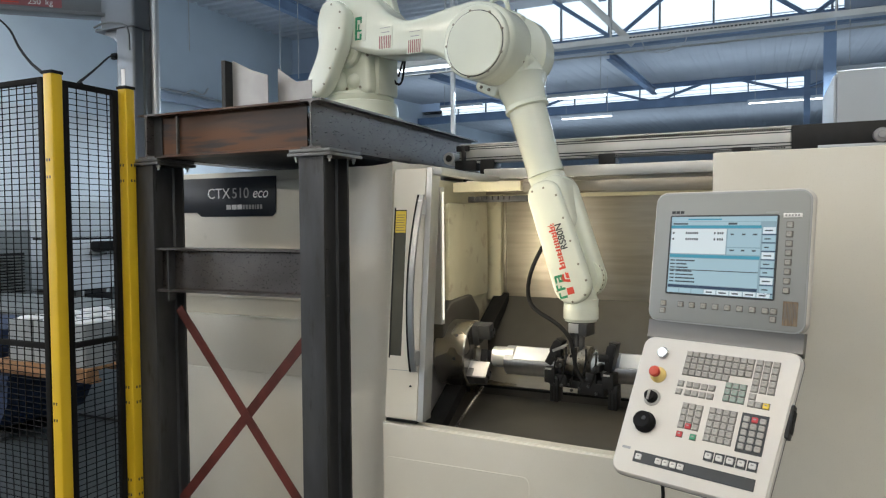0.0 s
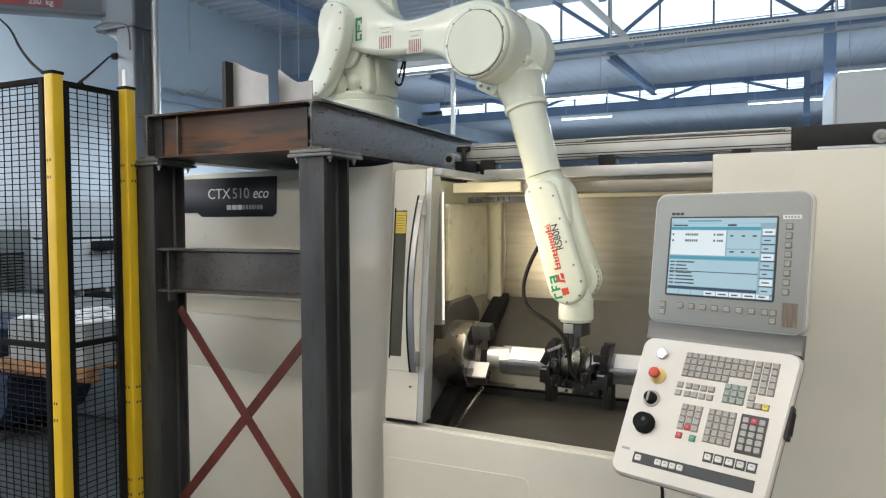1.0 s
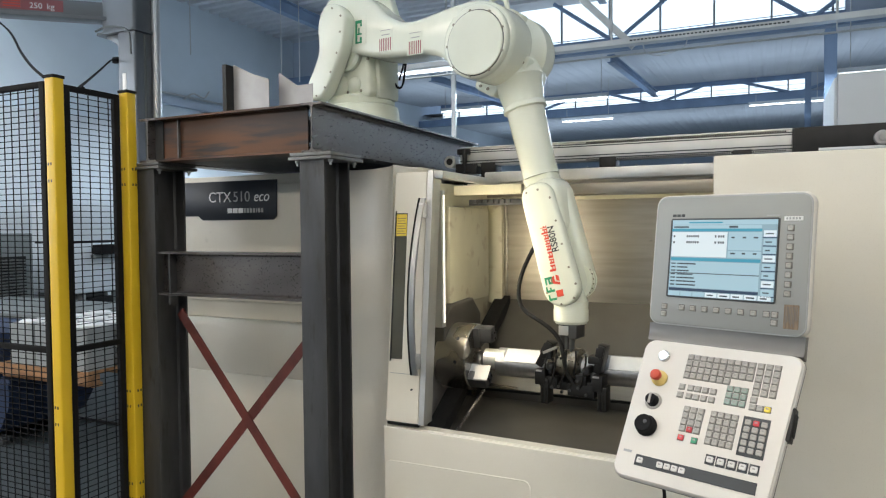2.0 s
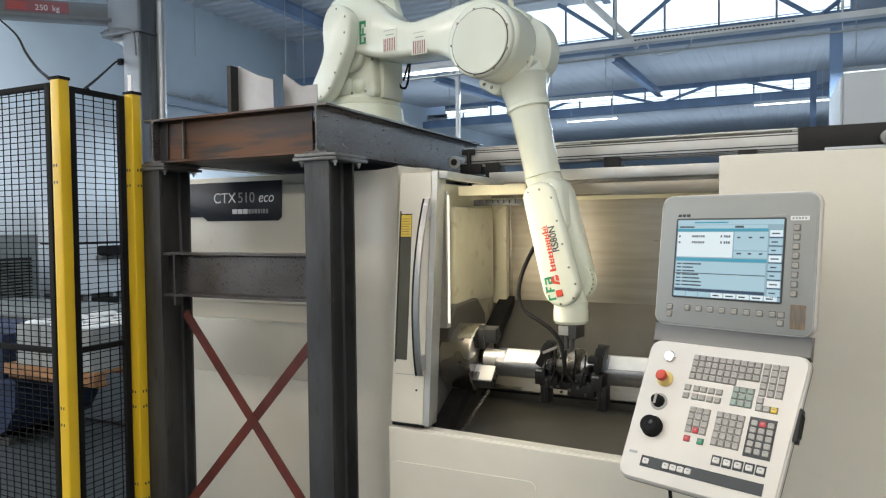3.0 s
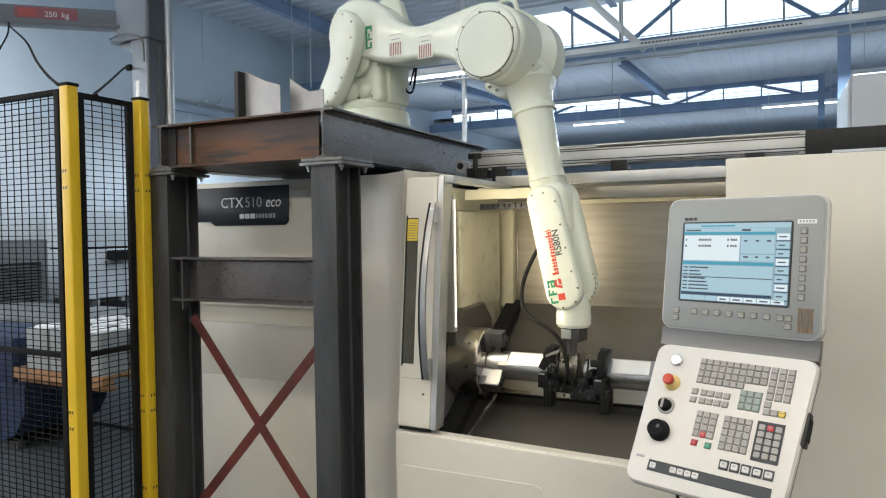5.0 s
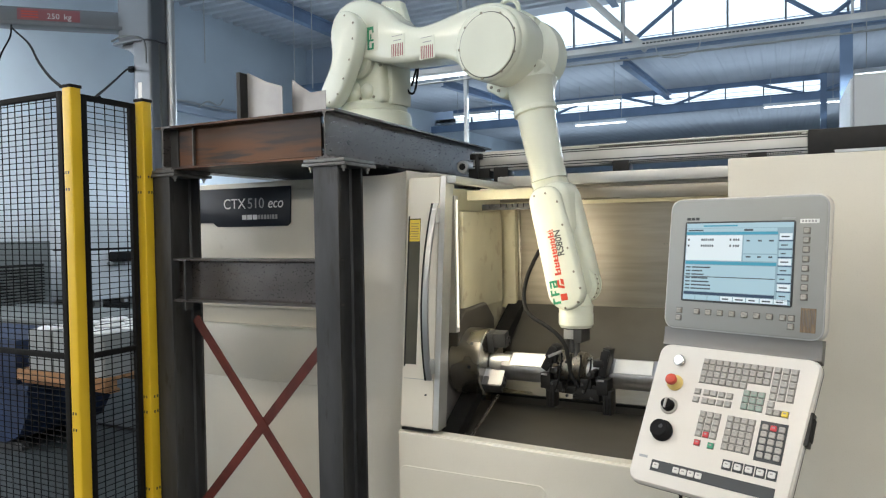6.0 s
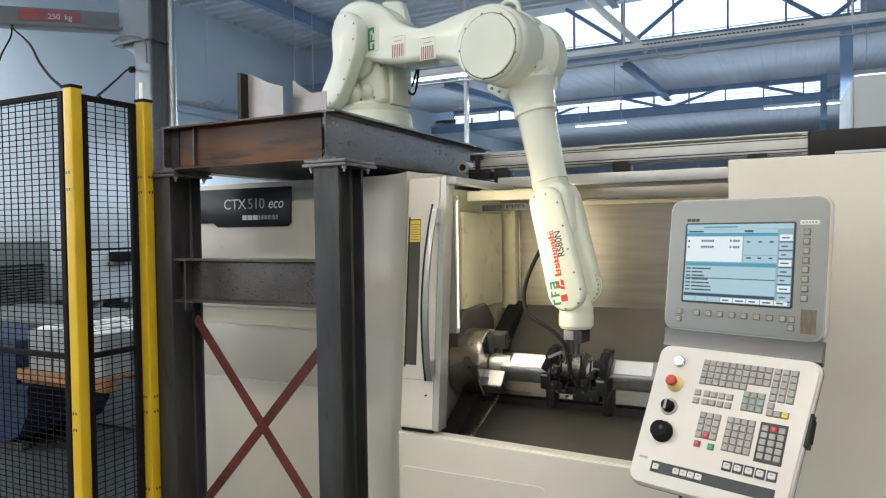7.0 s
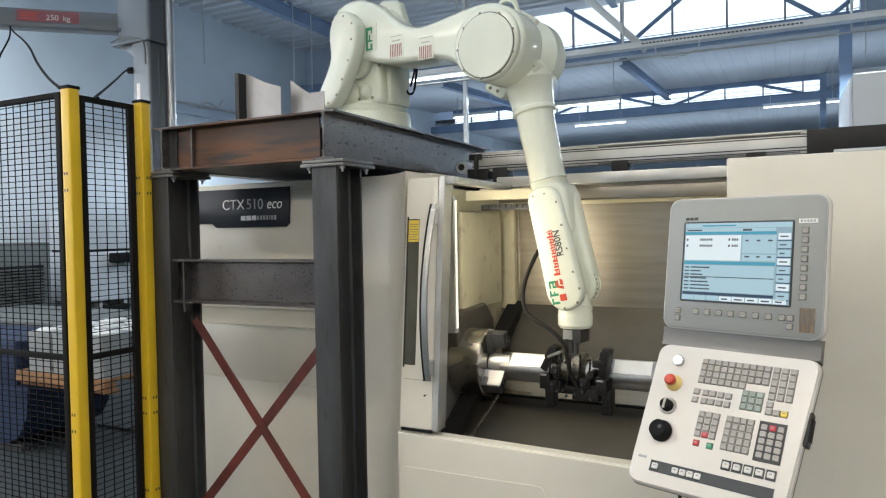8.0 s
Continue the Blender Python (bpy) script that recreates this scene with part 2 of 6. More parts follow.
def spin(bm, p0, axis, profile, seg=28):
    """Turned body: profile of (distance along axis, radius) from p0."""
    a = Vector(axis).normalized()
    s = a.orthogonal().normalized()
    t = a.cross(s)
    p0 = Vector(p0)
    loops = [[p0 + a * d + (s * math.cos(k * math.tau / seg) + t * math.sin(k * math.tau / seg)) * max(r, 1e-4) for k in range(seg)] for d, r in profile]
    return rings(bm, loops)


def rod(bm, p0, p1, r, seg=12, bev=0.0):
    d = (Vector(p1) - Vector(p0)).length
    b = min(bev, r * 0.6, d * 0.3)
    prof = [(0, r), (d, r)] if not b else [(0, r - b), (b, r), (d - b, r), (d, r - b)]
    return spin(bm, p0, Vector(p1) - Vector(p0), prof, seg)


def sweep(bm, pts, r, seg=8, smooth=6):
    """A hose or cable through a few bends."""
    p = [Vector(q) for q in pts]
    if smooth:
        out = []
        ext = [2 * p[0] - p[1], *p, 2 * p[-1] - p[-2]]
        for i in range(1, len(ext) - 2):
            for k in range(smooth):
                t = k / smooth
                a, b, c, d = ext[i - 1:i + 3]
                out.append(0.5 * (2 * b + (c - a) * t + (2 * a - 5 * b + 4 * c - d) * t * t + (3 * b - a - 3 * c + d) * t ** 3))
        p = out + [p[-1]]
    loops = []
    up = Vector((0.31, 0.17, 0.93))
    for i, q in enumerate(p):
        d = (p[min(i + 1, len(p) - 1)] - p[max(i - 1, 0)]).normalized()
        s = d.cross(up).normalized()
        t = s.cross(d)
        loops.append([q + (s * math.cos(k * math.tau / seg) + t * math.sin(k * math.tau / seg)) * r for k in range(seg)])
    return rings(bm, loops)


def hull2d(circles, seg=40):
    pts = sorted({(round(x + r * math.cos(k * math.tau / seg), 5), round(z + r * math.sin(k * math.tau / seg), 5)) for x, z, r in circles for k in range(seg)})

    def half(ps):
        h = []
        for q in ps:
            while len(h) > 1 and (h[-1][0] - h[-2][0]) * (q[1] - h[-2][1]) - (h[-1][1] - h[-2][1]) * (q[0] - h[-2][0]) <= 1e-9:
                h.pop()
            h.append(q)
        return h
    lo, up = half(pts), half(pts[::-1])
    return lo[:-1] + up[:-1]


def slab(bm, outline, y0, y1, bev=0.01, steps=3, m=None):
    """A plate with rounded rims: an x-z outline, thick from y0 to y1."""
    n = len(outline)
    o = [Vector(q) for q in outline]
    nor = []
    for i in range(n):
        a, b = o[i - 1], o[(i + 1) % n]
        d = (b - a).normalized() if (b - a).length else Vector((1, 0))
        nor.append(Vector((-d.y, d.x)))
    area = sum(o[i - 1].x * o[i].y - o[i].x * o[i - 1].y for i in range(n))
    if area < 0:
        nor = [-q for q in nor]
    lv = [(y0 + bev * (1 - math.sin(math.pi / 2 * (1 - k / steps))), bev * (1 - math.cos(math.pi / 2 * (1 - k / steps)))) for k in range(steps + 1)]
    lv2 = [(y1 - (y - y0), i) for y, i in lv[::-1]]
    loops = []
    for y, ins in lv + lv2:
        loop = [Vector((q.x + w.x * ins, y, q.y + w.y * ins)) for q, w in zip(o, nor)]
        loops.append([m @ v for v in loop] if m is not None else loop)
    return rings(bm, loops)


def smooth_outline(pts, steps=5):
    """A closed rounded outline through a few corner points."""
    n, out = len(pts), []
    for i in range(n):
        a, b, c, d = (Vector(pts[(i + k) % n]) for k in (-1, 0, 1, 2))
        for k in range(steps):
            t = k / steps
            out.append(tuple(0.5 * (2 * b + (c - a) * t + (2 * a - 5 * b + 4 * c - d) * t * t + (3 * b - a - 3 * c + d) * t ** 3)))
    return out


def rounded(x0, x1, z0, z1, r, seg=6):
    out = []
    for cx, cz, a in ((x1 - r, z1 - r, 0), (x0 + r, z1 - r, 90), (x0 + r, z0 + r, 180), (x1 - r, z0 + r, 270)):
        out += [(cx + r * math.cos(radians(a + 90 * k / seg)), cz + r * math.sin(radians(a + 90 * k / seg))) for k in range(seg + 1)]
    return out


def h_beam(bm, p0, length, axis, h, b, tf, tw, flange="z", fillet=0.009):
    """Rolled section along x, y or z. Flanges face z for lying beams; for columns they face y."""
    prof = [(-b / 2, -h / 2), (b / 2, -h / 2), (b / 2, -h / 2 + tf), (tw / 2 + fillet, -h / 2 + tf), (tw / 2, -h / 2 + tf + fillet),
            (tw / 2, h / 2 - tf - fillet), (tw / 2 + fillet, h / 2 - tf), (b / 2, h / 2 - tf), (b / 2, h / 2), (-b / 2, h / 2), (-b / 2, h / 2 - tf),
            (-tw / 2 - fillet, h / 2 - tf), (-tw / 2, h / 2 - tf - fillet), (-tw / 2, -h / 2 + tf + fillet), (-tw / 2 - fillet, -h / 2 + tf), (-b / 2, -h / 2 + tf)]
    x, y, z = p0
    put = {"x": lambda a, c, d: (x + d, y + a, z + c), "y": lambda a, c, d: (x + a, y + d, z + c), "z": lambda a, c, d: (x + a, y + c, z + d)}[axis]
    return rings(bm, [[Vector(put(a, c, 0)) for a, c in prof], [Vector(put(a, c, length)) for a, c in prof]])


def bolt_head(bm, p, axis, r=0.009, h=0.007):
    return spin(bm, p, axis, [(0, r), (h * 0.8, r), (h, r * 0.85)], 6)


def lettering(name, text, size, m, mat, parent, label="", bold=0.0, shear=0.0, squeeze=1.0):
    cu = bpy.data.curves.new(name, "FONT")
    cu.body, cu.size, cu.extrude, cu.offset, cu.shear = text, size, 0.0006, bold, shear
    tmp = bpy.data.objects.new(name, cu)
    me = bpy.data.meshes.new_from_object(tmp)
    bpy.data.objects.remove(tmp)
    me.transform(Matrix.Diagonal((squeeze, 1, 1, 1)))
    me.materials.clear()
    me.materials.append(mat)
    ob = new(name, me)
    ob.parent = parent
    ob.matrix_basis = m
    if label:
        ob["label"] = label
    return ob


# ---------------------------------------------------------------- the hall
HX0, HX1, HY0, HY1 = -9.0, 13.0, -9.0, 30.0


def wall(name, x0, x1, y0, y1, z0, z1, mat, label):
    return tagged(part(name, B(x0, x1, y0, y1, z0, z1), mat), label, "wall", kind="structure")


tagged(part("floor", B(HX0 - 0.3, HX1 + 0.3, HY0 - 0.3, HY1 + 0.3, -0.2, 0.0), M_FLOOR), "grey sealed concrete factory floor, scuffed", "floor", kind="structure")
wall("wall_west", HX0 - 0.25, HX0, HY0, HY1, 0, 6.3, M_WALLB, "pale blue painted hall wall")
wall("wall_east", HX1, HX1 + 0.25, HY0, HY1, 0, 6.3, M_WALLB, "pale painted hall wall")
wall("wall_south", HX0, HX1, HY0 - 0.25, HY0, 0, 6.3, M_WALLB, "pale painted hall wall behind the aisle")
wall("wall_north", HX0, HX1, HY1, HY1 + 0.25, 0, 6.3, M_WALLG, "grey far hall wall")


BAYS = ((HY0, 4.4, 2.05, 5.95), (2.05, 5.45, 12.0, 5.45), (12.0, 4.72, 18.0, 5.02), (18.0, 4.70, 30.0, 5.0))


def roof_bay(y0, z0, y1, z1):
    """Underside of one roof slope: ribbed sheet running up the slope."""
    bm = bmesh.new()
    pitch, n = 0.25, int((HX1 - HX0) / 0.25)
    prof = []
    for i in range(n):
        x = HX0 + i * pitch
        d = 0.045 if y0 < 12 else 0.010
        prof += [(x, 0.0), (x + 0.14, 0.0), (x + 0.165, d), (x + 0.225, d)]
    prof.append((HX1, 0.0))
    a = [bm.verts.new((x, y0, z0 + 0.02 + d)) for x, d in prof]
    b = [bm.verts.new((x, y1, z1 + 0.02 + d)) for x, d in prof]
    c = [bm.verts.new((x, y1, z1 + 0.12)) for x in (HX0, HX1)]
    e = [bm.verts.new((x, y0, z0 + 0.12)) for x in (HX0, HX1)]
    for i in range(len(prof) - 1):
        bm.faces.new((a[i], a[i + 1], b[i + 1], b[i]))
    bm.faces.new((e[0], e[1], c[1], c[0]))
    return bm


def level_bay(y0, y1, z):
    """A level bay whose ribs run across the hall."""
    bm = bmesh.new()
    prof, y = [], y0
    while y < y1 - 0.25:
        prof += [(y, 0.0), (y + 0.10, 0.0), (y + 0.13, 0.085), (y + 0.22, 0.085)]
        y += 0.25
    prof.append((y1, 0.0))
    a, b = ([bm.verts.new((x, q, z + d)) for q, d in prof] for x in (HX0, HX1))
    for i in range(len(prof) - 1):
        bm.faces.new((a[i], b[i], b[i + 1], a[i + 1]))
    c = [bm.verts.new(q) for q in ((HX0, y0, z + 0.12), (HX1, y0, z + 0.12), (HX1, y1, z + 0.12), (HX0, y1, z + 0.12))]
    bm.faces.new(c)
    return bm


for bay in BAYS:
    ribs = level_bay(bay[0], bay[2], bay[1]) if bay[1] == bay[3] else roof_bay(*bay)
    tagged(part("ceiling", ribs, M_ROOF, angle=20), "grey ribbed steel roof sheet of a sawtooth bay", "ceiling", kind="structure")


def roof_height(y):
    for y0, z0, y1, z1 in BAYS:
        if y0 <= y < y1:
            return z0 + (z1 - z0) * (y - y0) / (y1 - y0)
    return 5.0


def glazing(y, z0, z1, x0, x1):
    w = thing("window_1", (0, y, z0), "bright clerestory glazing band with slender mullions", "window", kind="structure")
    h = z1 - z0
    bm = bmesh.new()
    box(bm, x0, x1, -0.05, 0.05, -0.06, 0.05)
    box(bm, x0, x1, -0.05, 0.05, h - 0.05, h + 0.06)
    part("window_frame", bm, M_BLUEBEAM, w)
    bars = bmesh.new()
    box(bars, -0.016, 0.016, -0.03, 0.03, 0.05, h - 0.05)
    me = finish(bars, "mullion", M_GREYINK)
    x = x0 + 0.55
    while x < x1:
        shared("mullion", me, w, pose(x, 0, 0))
        x += 0.83
    part("pane", B(x0, x1, 0.10, 0.12, -0.05, h + 0.05), M_SKYGLOW, w, "bright overcast sky behind the panes")
    return w


# unseen near band, added for the aisle's daylight and the shaft's reflection
glazing(2.05, 4.72, 5.95, HX0, HX1)
glazing(12.0, 4.74, 5.95, -6.3, 1.05)
glazing(18.0, 4.62, 4.98, -8.4, 0.85)
wall("wall_gable", HX0, -6.3, 11.95, 12.12, 4.7, 6.1, M_WALLG, "grey closed end of the glazing band")
wall("wall_gable", 1.05, HX1, 11.95, 12.12, 4.7, 6.1, M_WALLG, "grey closed end of the glazing band")
wall("wall_gable", 0.85, HX1, 17.95, 18.12, 4.66, 5.1, M_WALLG, "grey closed end of the far glazing band")


# window added out of view, so that daylight comes in from the left
def unseen_side_window():
    w = thing("added_window", (HX0, -1.5, 1.5), "tall bright window added unseen in the side wall", "window", kind="structure")
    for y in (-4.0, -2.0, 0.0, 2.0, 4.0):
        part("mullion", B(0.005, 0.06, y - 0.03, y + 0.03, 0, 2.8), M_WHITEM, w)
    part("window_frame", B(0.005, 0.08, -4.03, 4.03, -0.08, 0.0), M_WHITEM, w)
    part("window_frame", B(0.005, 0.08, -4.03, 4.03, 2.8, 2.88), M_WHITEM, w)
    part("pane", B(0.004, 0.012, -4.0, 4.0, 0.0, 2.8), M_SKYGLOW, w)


unseen_side_window()


def roof_truss(y, z, top, step, first):
    t = thing("roof_truss", (0, y - 0.2, z), "blue-grey steel lattice truss under the glazing", "truss", "roof trusses")
    part("bottom_chord", B(HX0, HX1, -0.07, 0.07, -0.20, -0.02), M_BLUEBEAM, t)
    x = first
    while x < 6.0:
        for dx in (-1, 1):
            d = bmesh.new()
            rod(d, (x, 0, -0.05), (x + dx * step * 0.36, 0, top), 0.035, 8)
            part("diagonal", d, M_BLUEBEAM, t)
        x += step
    return t


roof_truss(12.0, 4.72, 0.72, 2.9, -5.2)
roof_truss(18.0, 4.62, 0.30, 3.1, -5.6)


def sloped_beam(name, x, y0, y1, z0, z1, b, h, label):
    bm = bmesh.new()
    h_beam(bm, (0, 0, 0), math.hypot(y1 - y0, z1 - z0), "y", h, b, 0.02, 0.02)
    ob = part(name, bm, M_BLUEBEAM)
    ob.matrix_world = Matrix.Translation((x, y0, z0)) @ Euler((math.atan2(z1 - z0, y1 - y0), 0, 0)).to_matrix().to_4x4()
    return tagged(ob, label, "roof beam", "roof beams")


for bx, y0, y1, z0, z1 in ((-7.32, 2.2, 11.8, 5.30, 5.30), (-2.45, 12.2, 17.6, 4.50, 4.78), (-5.9, 12.2, 17.6, 4.50, 4.78), (2.4, 12.2, 17.6, 4.50, 4.78), (-2.45, 7.2, 11.6, 5.33, 5.33)):
    sloped_beam("roof_beam", bx, y0, y1, z0, z1, 0.12, 0.22 if bx < -7 else 0.14, "blue-grey painted steel roof beam")


def tube_light(x, y, z, length=1.5):
    t = thing("tube_light", (x, y, z), "lit fluorescent tube light hung below the roof", "ceiling light", "tube lights")
    part("housing", B(-length / 2, length / 2, -0.05, 0.05, 0.02, 0.08, 0.008), M_WHITEM, t)
    bm = bmesh.new()
    rod(bm, (-length / 2 + 0.02, 0, 0), (length / 2 - 0.02, 0, 0), 0.015, 10)
    part("tube", bm, M_TUBE, t, "glowing white tube")
    for sx in (-1, 1):
        w = bmesh.new()
        rod(w, (sx * length * 0.4, 0, 0.08), (sx * length * 0.4, 0, roof_height(y) + 0.05 - z), 0.006, 6)
        part("hanger", w, M_ALU, t)
    return t


# the last six hang unseen over the aisle, assumed from the visible rows
for lx, ly, lz, ll in ((0.385, 17.0, 4.24, 1.5), (1.63, 11.0, 3.66, 1.5), (-3.75, 16.0, 4.03, 1.2), (-3.05, 12.0, 3.80, 1.2), (-6.04, 14.0, 4.14, 1.0), (-3.46, 7.0, 3.36, 1.0),
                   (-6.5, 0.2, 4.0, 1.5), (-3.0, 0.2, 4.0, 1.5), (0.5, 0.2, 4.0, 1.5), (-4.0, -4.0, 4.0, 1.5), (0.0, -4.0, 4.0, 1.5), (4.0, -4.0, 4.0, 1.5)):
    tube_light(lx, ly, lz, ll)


def cable_tray():
    t = thing("cable_tray", (0, 7.0, 3.40), "perforated galvanised cable tray hung across the hall", "cable tray")
    bm = bmesh.new()
    box(bm, -4.2, 6.0, -0.05, 0.05, -0.005, 0.0)
    box(bm, -4.2, 6.0, -0.055, -0.05, -0.005, 0.05)
    box(bm, -4.2, 6.0, 0.05, 0.055, -0.005, 0.05)
    part("tray", bm, M_ALU, t)
    slot = finish(B(-0.012, 0.012, -0.0006, 0.0006, -0.007, 0.007), "slot", M_DARKINK)
    for k in range(40):
        shared("slot", slot, t, pose(-1.2 + k * 0.035, -0.0562, 0.025))
    for x in (-3.2, -1.4, 0.55, 2.6):
        b = bmesh.new()
        rod(b, (x, 0, 0.0), (x, 0, roof_height(7.0) + 0.05 - 3.40), 0.012, 8)
        part("hanger", b, M_ALU, t)
    st = bmesh.new()
    box(st, 0.0, 1.9, -0.03, 0.03, -0.034, 0.034, 0.004, m=Matrix.Translation((-1.20, 0.10, 0.0)) @ Euler((0, radians(180 + 46), 0)).to_matrix().to_4x4())
    part("stay", st, M_ALU, t, "bright diagonal stay up to the roof")
    c = bmesh.new()
    sweep(c, [(-1.1, -0.03, 0.0), (-1.05, -0.03, -0.11), (-0.9, -0.03, -0.14), (-0.72, -0.03, -0.09), (-0.68, -0.03, 0.0)], 0.006)
    part("cable", c, M_WHITEM, t, "loose white cable loop")
    r = bmesh.new()
    rod(r, (-4.2, 0.0, -0.10), (6.0, 0.0, -0.10), 0.010, 10)
    part("pipe", r, M_ALU, t, "thin grey pipe below the tray")
    for x in (-3.2, 0.55, 2.6):
        b = bmesh.new()
        rod(b, (x, 0.012, -0.105), (x, 0.012, 0.0), 0.005, 6)
        part("strap", b, M_ALU, t)


cable_tray()


def hall_column(x, y, w, top, label, mat=M_BLUEBEAM):
    t = thing("hall_column", (x, y, 0), label, "column")
    bm = bmesh.new()
    h_beam(bm, (0, 0, 0.02), top - 0.02, "z", w, w, 0.016, 0.012)
    part("shaft", bm, mat, t)
    part("foot_plate", B(-w * 0.8, w * 0.8, -w * 0.8, w * 0.8, 0, 0.02), M_STEEL, t)


hall_column(0.663, 9.2, 0.125, 3.86, "blue-grey steel hall column")
hall_column(-3.56, 8.0, 0.048, 5.0, "slim grey steel post in the hall", M_ALU)
hall_column(0.665, 14.0, 0.10, 4.30, "blue-grey steel hall column")


def wall_trunking():
    t = thing("wall_trunking", (-8.998, 8.5, 3.72), "grey wall trunking with pipes along the hall wall", "trunking")
    part("duct", B(0, 0.12, -0.9, 9.5, -0.05, 0.07, 0.006), M_WALLG, t)
    bm = bmesh.new()
    rod(bm, (0.09, -0.9, 0.13), (0.09, 9.5, 0.13), 0.02, 8)
    part("pipe", bm, M_ALU, t)
    b2 = bmesh.new()
    sweep(b2, [(0.1, 0.3, 0.07), (0.12, 0.5, 0.2), (0.12, 0.75, 0.17), (0.1, 0.9, 0.3)], 0.015)
    part("pipe_bend", b2, M_ALU, t)


wall_trunking()
# white lower wall cladding on the same wall
tagged(part("trim", B(-8.998, -8.96, -4.0, 20.0, 0.0, 3.25, 0.004), M_WHITEM), "white wall cladding boards below the trunking", "cladding", kind="structure")


def drop_wire(x, y, z0, z1):
    bm = bmesh.new()
    rod(bm, (0, 0, 0), (0, 0, z1 - z0), 0.008, 6)
    ob = part("drop_wire", bm, M_ALU)
    ob.matrix_world = pose(x, y, z0)
    tagged(ob, "thin steel hanging wire below the roof", "wire", "hanging wires")


for dx, dy, dz in ((-8.2, 8.28, 4.35), (-7.2, 9.25, 4.0), (-6.9, 9.33, 4.0)):
    drop_wire(dx, dy, dz, roof_height(dy) + 0.05)


# ---------------------------------------------------------------- jib crane behind the fence
def jib_crane():
    t = thing("jib_crane", (-5.0, 4.45, 0), "grey pillar jib crane with a load sign on its arm", "crane")
    bm = bmesh.new()
    rings(bm, [[Vector((a, b, z)) for a, b in rounded(-0.015, 0.20, -0.22, 0.0, 0.025)] for z in (0.02, 3.30)])
    part("pillar", bm, M_CRANE, t)
    b2 = bmesh.new()
    rings(b2, [[Vector((a, b, z)) for a, b in rounded(-0.20, 0.20, -0.22, 0.0, 0.03)] for z in (3.318, 4.6)])
    part("head", b2, M_CRANE, t)
    g = bmesh.new()
    slab(g, [(-0.16, 3.296), (-0.015, 3.296), (-0.015, 3.19), (-0.06, 3.23), (-0.16, 3.275)], -0.20, -0.10, 0.004)
    part("gusset", g, M_CRANE, t)
    c = bmesh.new()
    rings(c, [[Vector((a, b, z)) for a, b in rounded(-0.245, 0.225, -0.25, 0.02, 0.04)] for z in (3.30, 3.318)])
    part("collar", c, M_CRANE, t, "thick grey bearing plate")
    k0 = bmesh.new()
    sweep(k0, [(-0.22, -0.26, 3.33), (-0.08, -0.27, 3.35), (0.05, -0.265, 3.335), (0.17, -0.255, 3.28), (0.18, -0.245, 3.10)], 0.008)
    part("cable", k0, M_CABGREY, t)
    s = bmesh.new()
    rod(s, (0.225, -0.02, 0.0), (0.225, -0.02, 4.6), 0.036, 14)
    part("conduit", s, M_ALU, t, "bright vertical conduit")
    r = bmesh.new()
    rod(r, (0.20, -0.12, 1.9), (0.20, -0.12, 3.28), 0.012, 8)
    part("groove_rod", r, M_CABGREY, t)
    e = Euler((0, 0, radians(41))).to_matrix().to_4x4()
    a = bmesh.new()
    box(a, -4.4, -0.15, -0.05, 0.05, 3.46, 3.585, 0.008, m=e)
    box(a, -4.4, -0.15, -0.08, 0.08, 3.425, 3.455, 0.004, m=e)
    part("arm", a, M_CRANE, t, "long grey jib arm")
    sg = bmesh.new()
    box(sg, -1.06, -0.58, -0.056, -0.051, 3.475, 3.57, m=e)
    part("load_sign", sg, M_PINKINK, t, "dark red load sign")
    lettering("sign_text", "250", 0.066, e @ pose(-0.835, -0.058, 3.492, 90, 0, 0), M_WHITEINK, t)
    lettering("sign_text", "kg", 0.066, e @ pose(-0.705, -0.058, 3.492, 90, 0, 0), M_WHITEINK, t)
    for x0, x1 in ((-1.03, -0.90),):
        q = bmesh.new()
        for z in (3.495, 3.518, 3.54):
            box(q, x0, x1, -0.058, -0.056, z, z + 0.010, m=e)
        part("sign_bars", q, M_REDINK, t)
    part("foot_plate", B(-0.4, 0.4, -0.4, 0.4, 0, 0.02), M_STEEL, t)
    part("bracket", B(-0.06, -0.0, -0.235, -0.20, 3.05, 3.10, 0.006), M_BLACK, t)
    return t


jib_crane()


# ---------------------------------------------------------------- guard fence
def fence_post(at, label, h):
    t = thing("fence_post", at, label, "fence post", "fence posts")
    bm = bmesh.new()
    rings(bm, [[Vector((a, b, z)) for a, b in rounded(0, 0.055, 0, 0.05, 0.006, 3)] for z in (0.012, h)])
    part("profile", bm, M_YELLOW, t)
    part("cap", B(-0.003, 0.058, -0.003, 0.053, h, h + 0.014, 0.004), M_BLACK, t, "black plastic cap")
    part("foot_plate", B(-0.04, 0.095, -0.04, 0.09, 0, 0.012), M_BLACK, t)
    hole = finish(B(-0.003, 0.003, -0.0015, 0.0005, -0.006, 0.006), "slot", M_DARKINK)
    for z in (0.10, 0.40, 0.47, 0.83, 0.90, 1.845, 1.915):
        for dx in (0.014, 0.030):
            shared("slot", hole, t, pose(dx, 0.0, z))
            if at[1] > 2.1:
                shared("slot", hole, t, pose(0.0555, dx + 0.008, z, 0, 0, 90))
    return t


fence_post((-2.703, 1.925, 0), "yellow powder-coated corner fence post with black cap", 2.268)
fence_post((-2.670, 2.258, 0), "yellow powder-coated fence post beside the steel stand", 2.258)


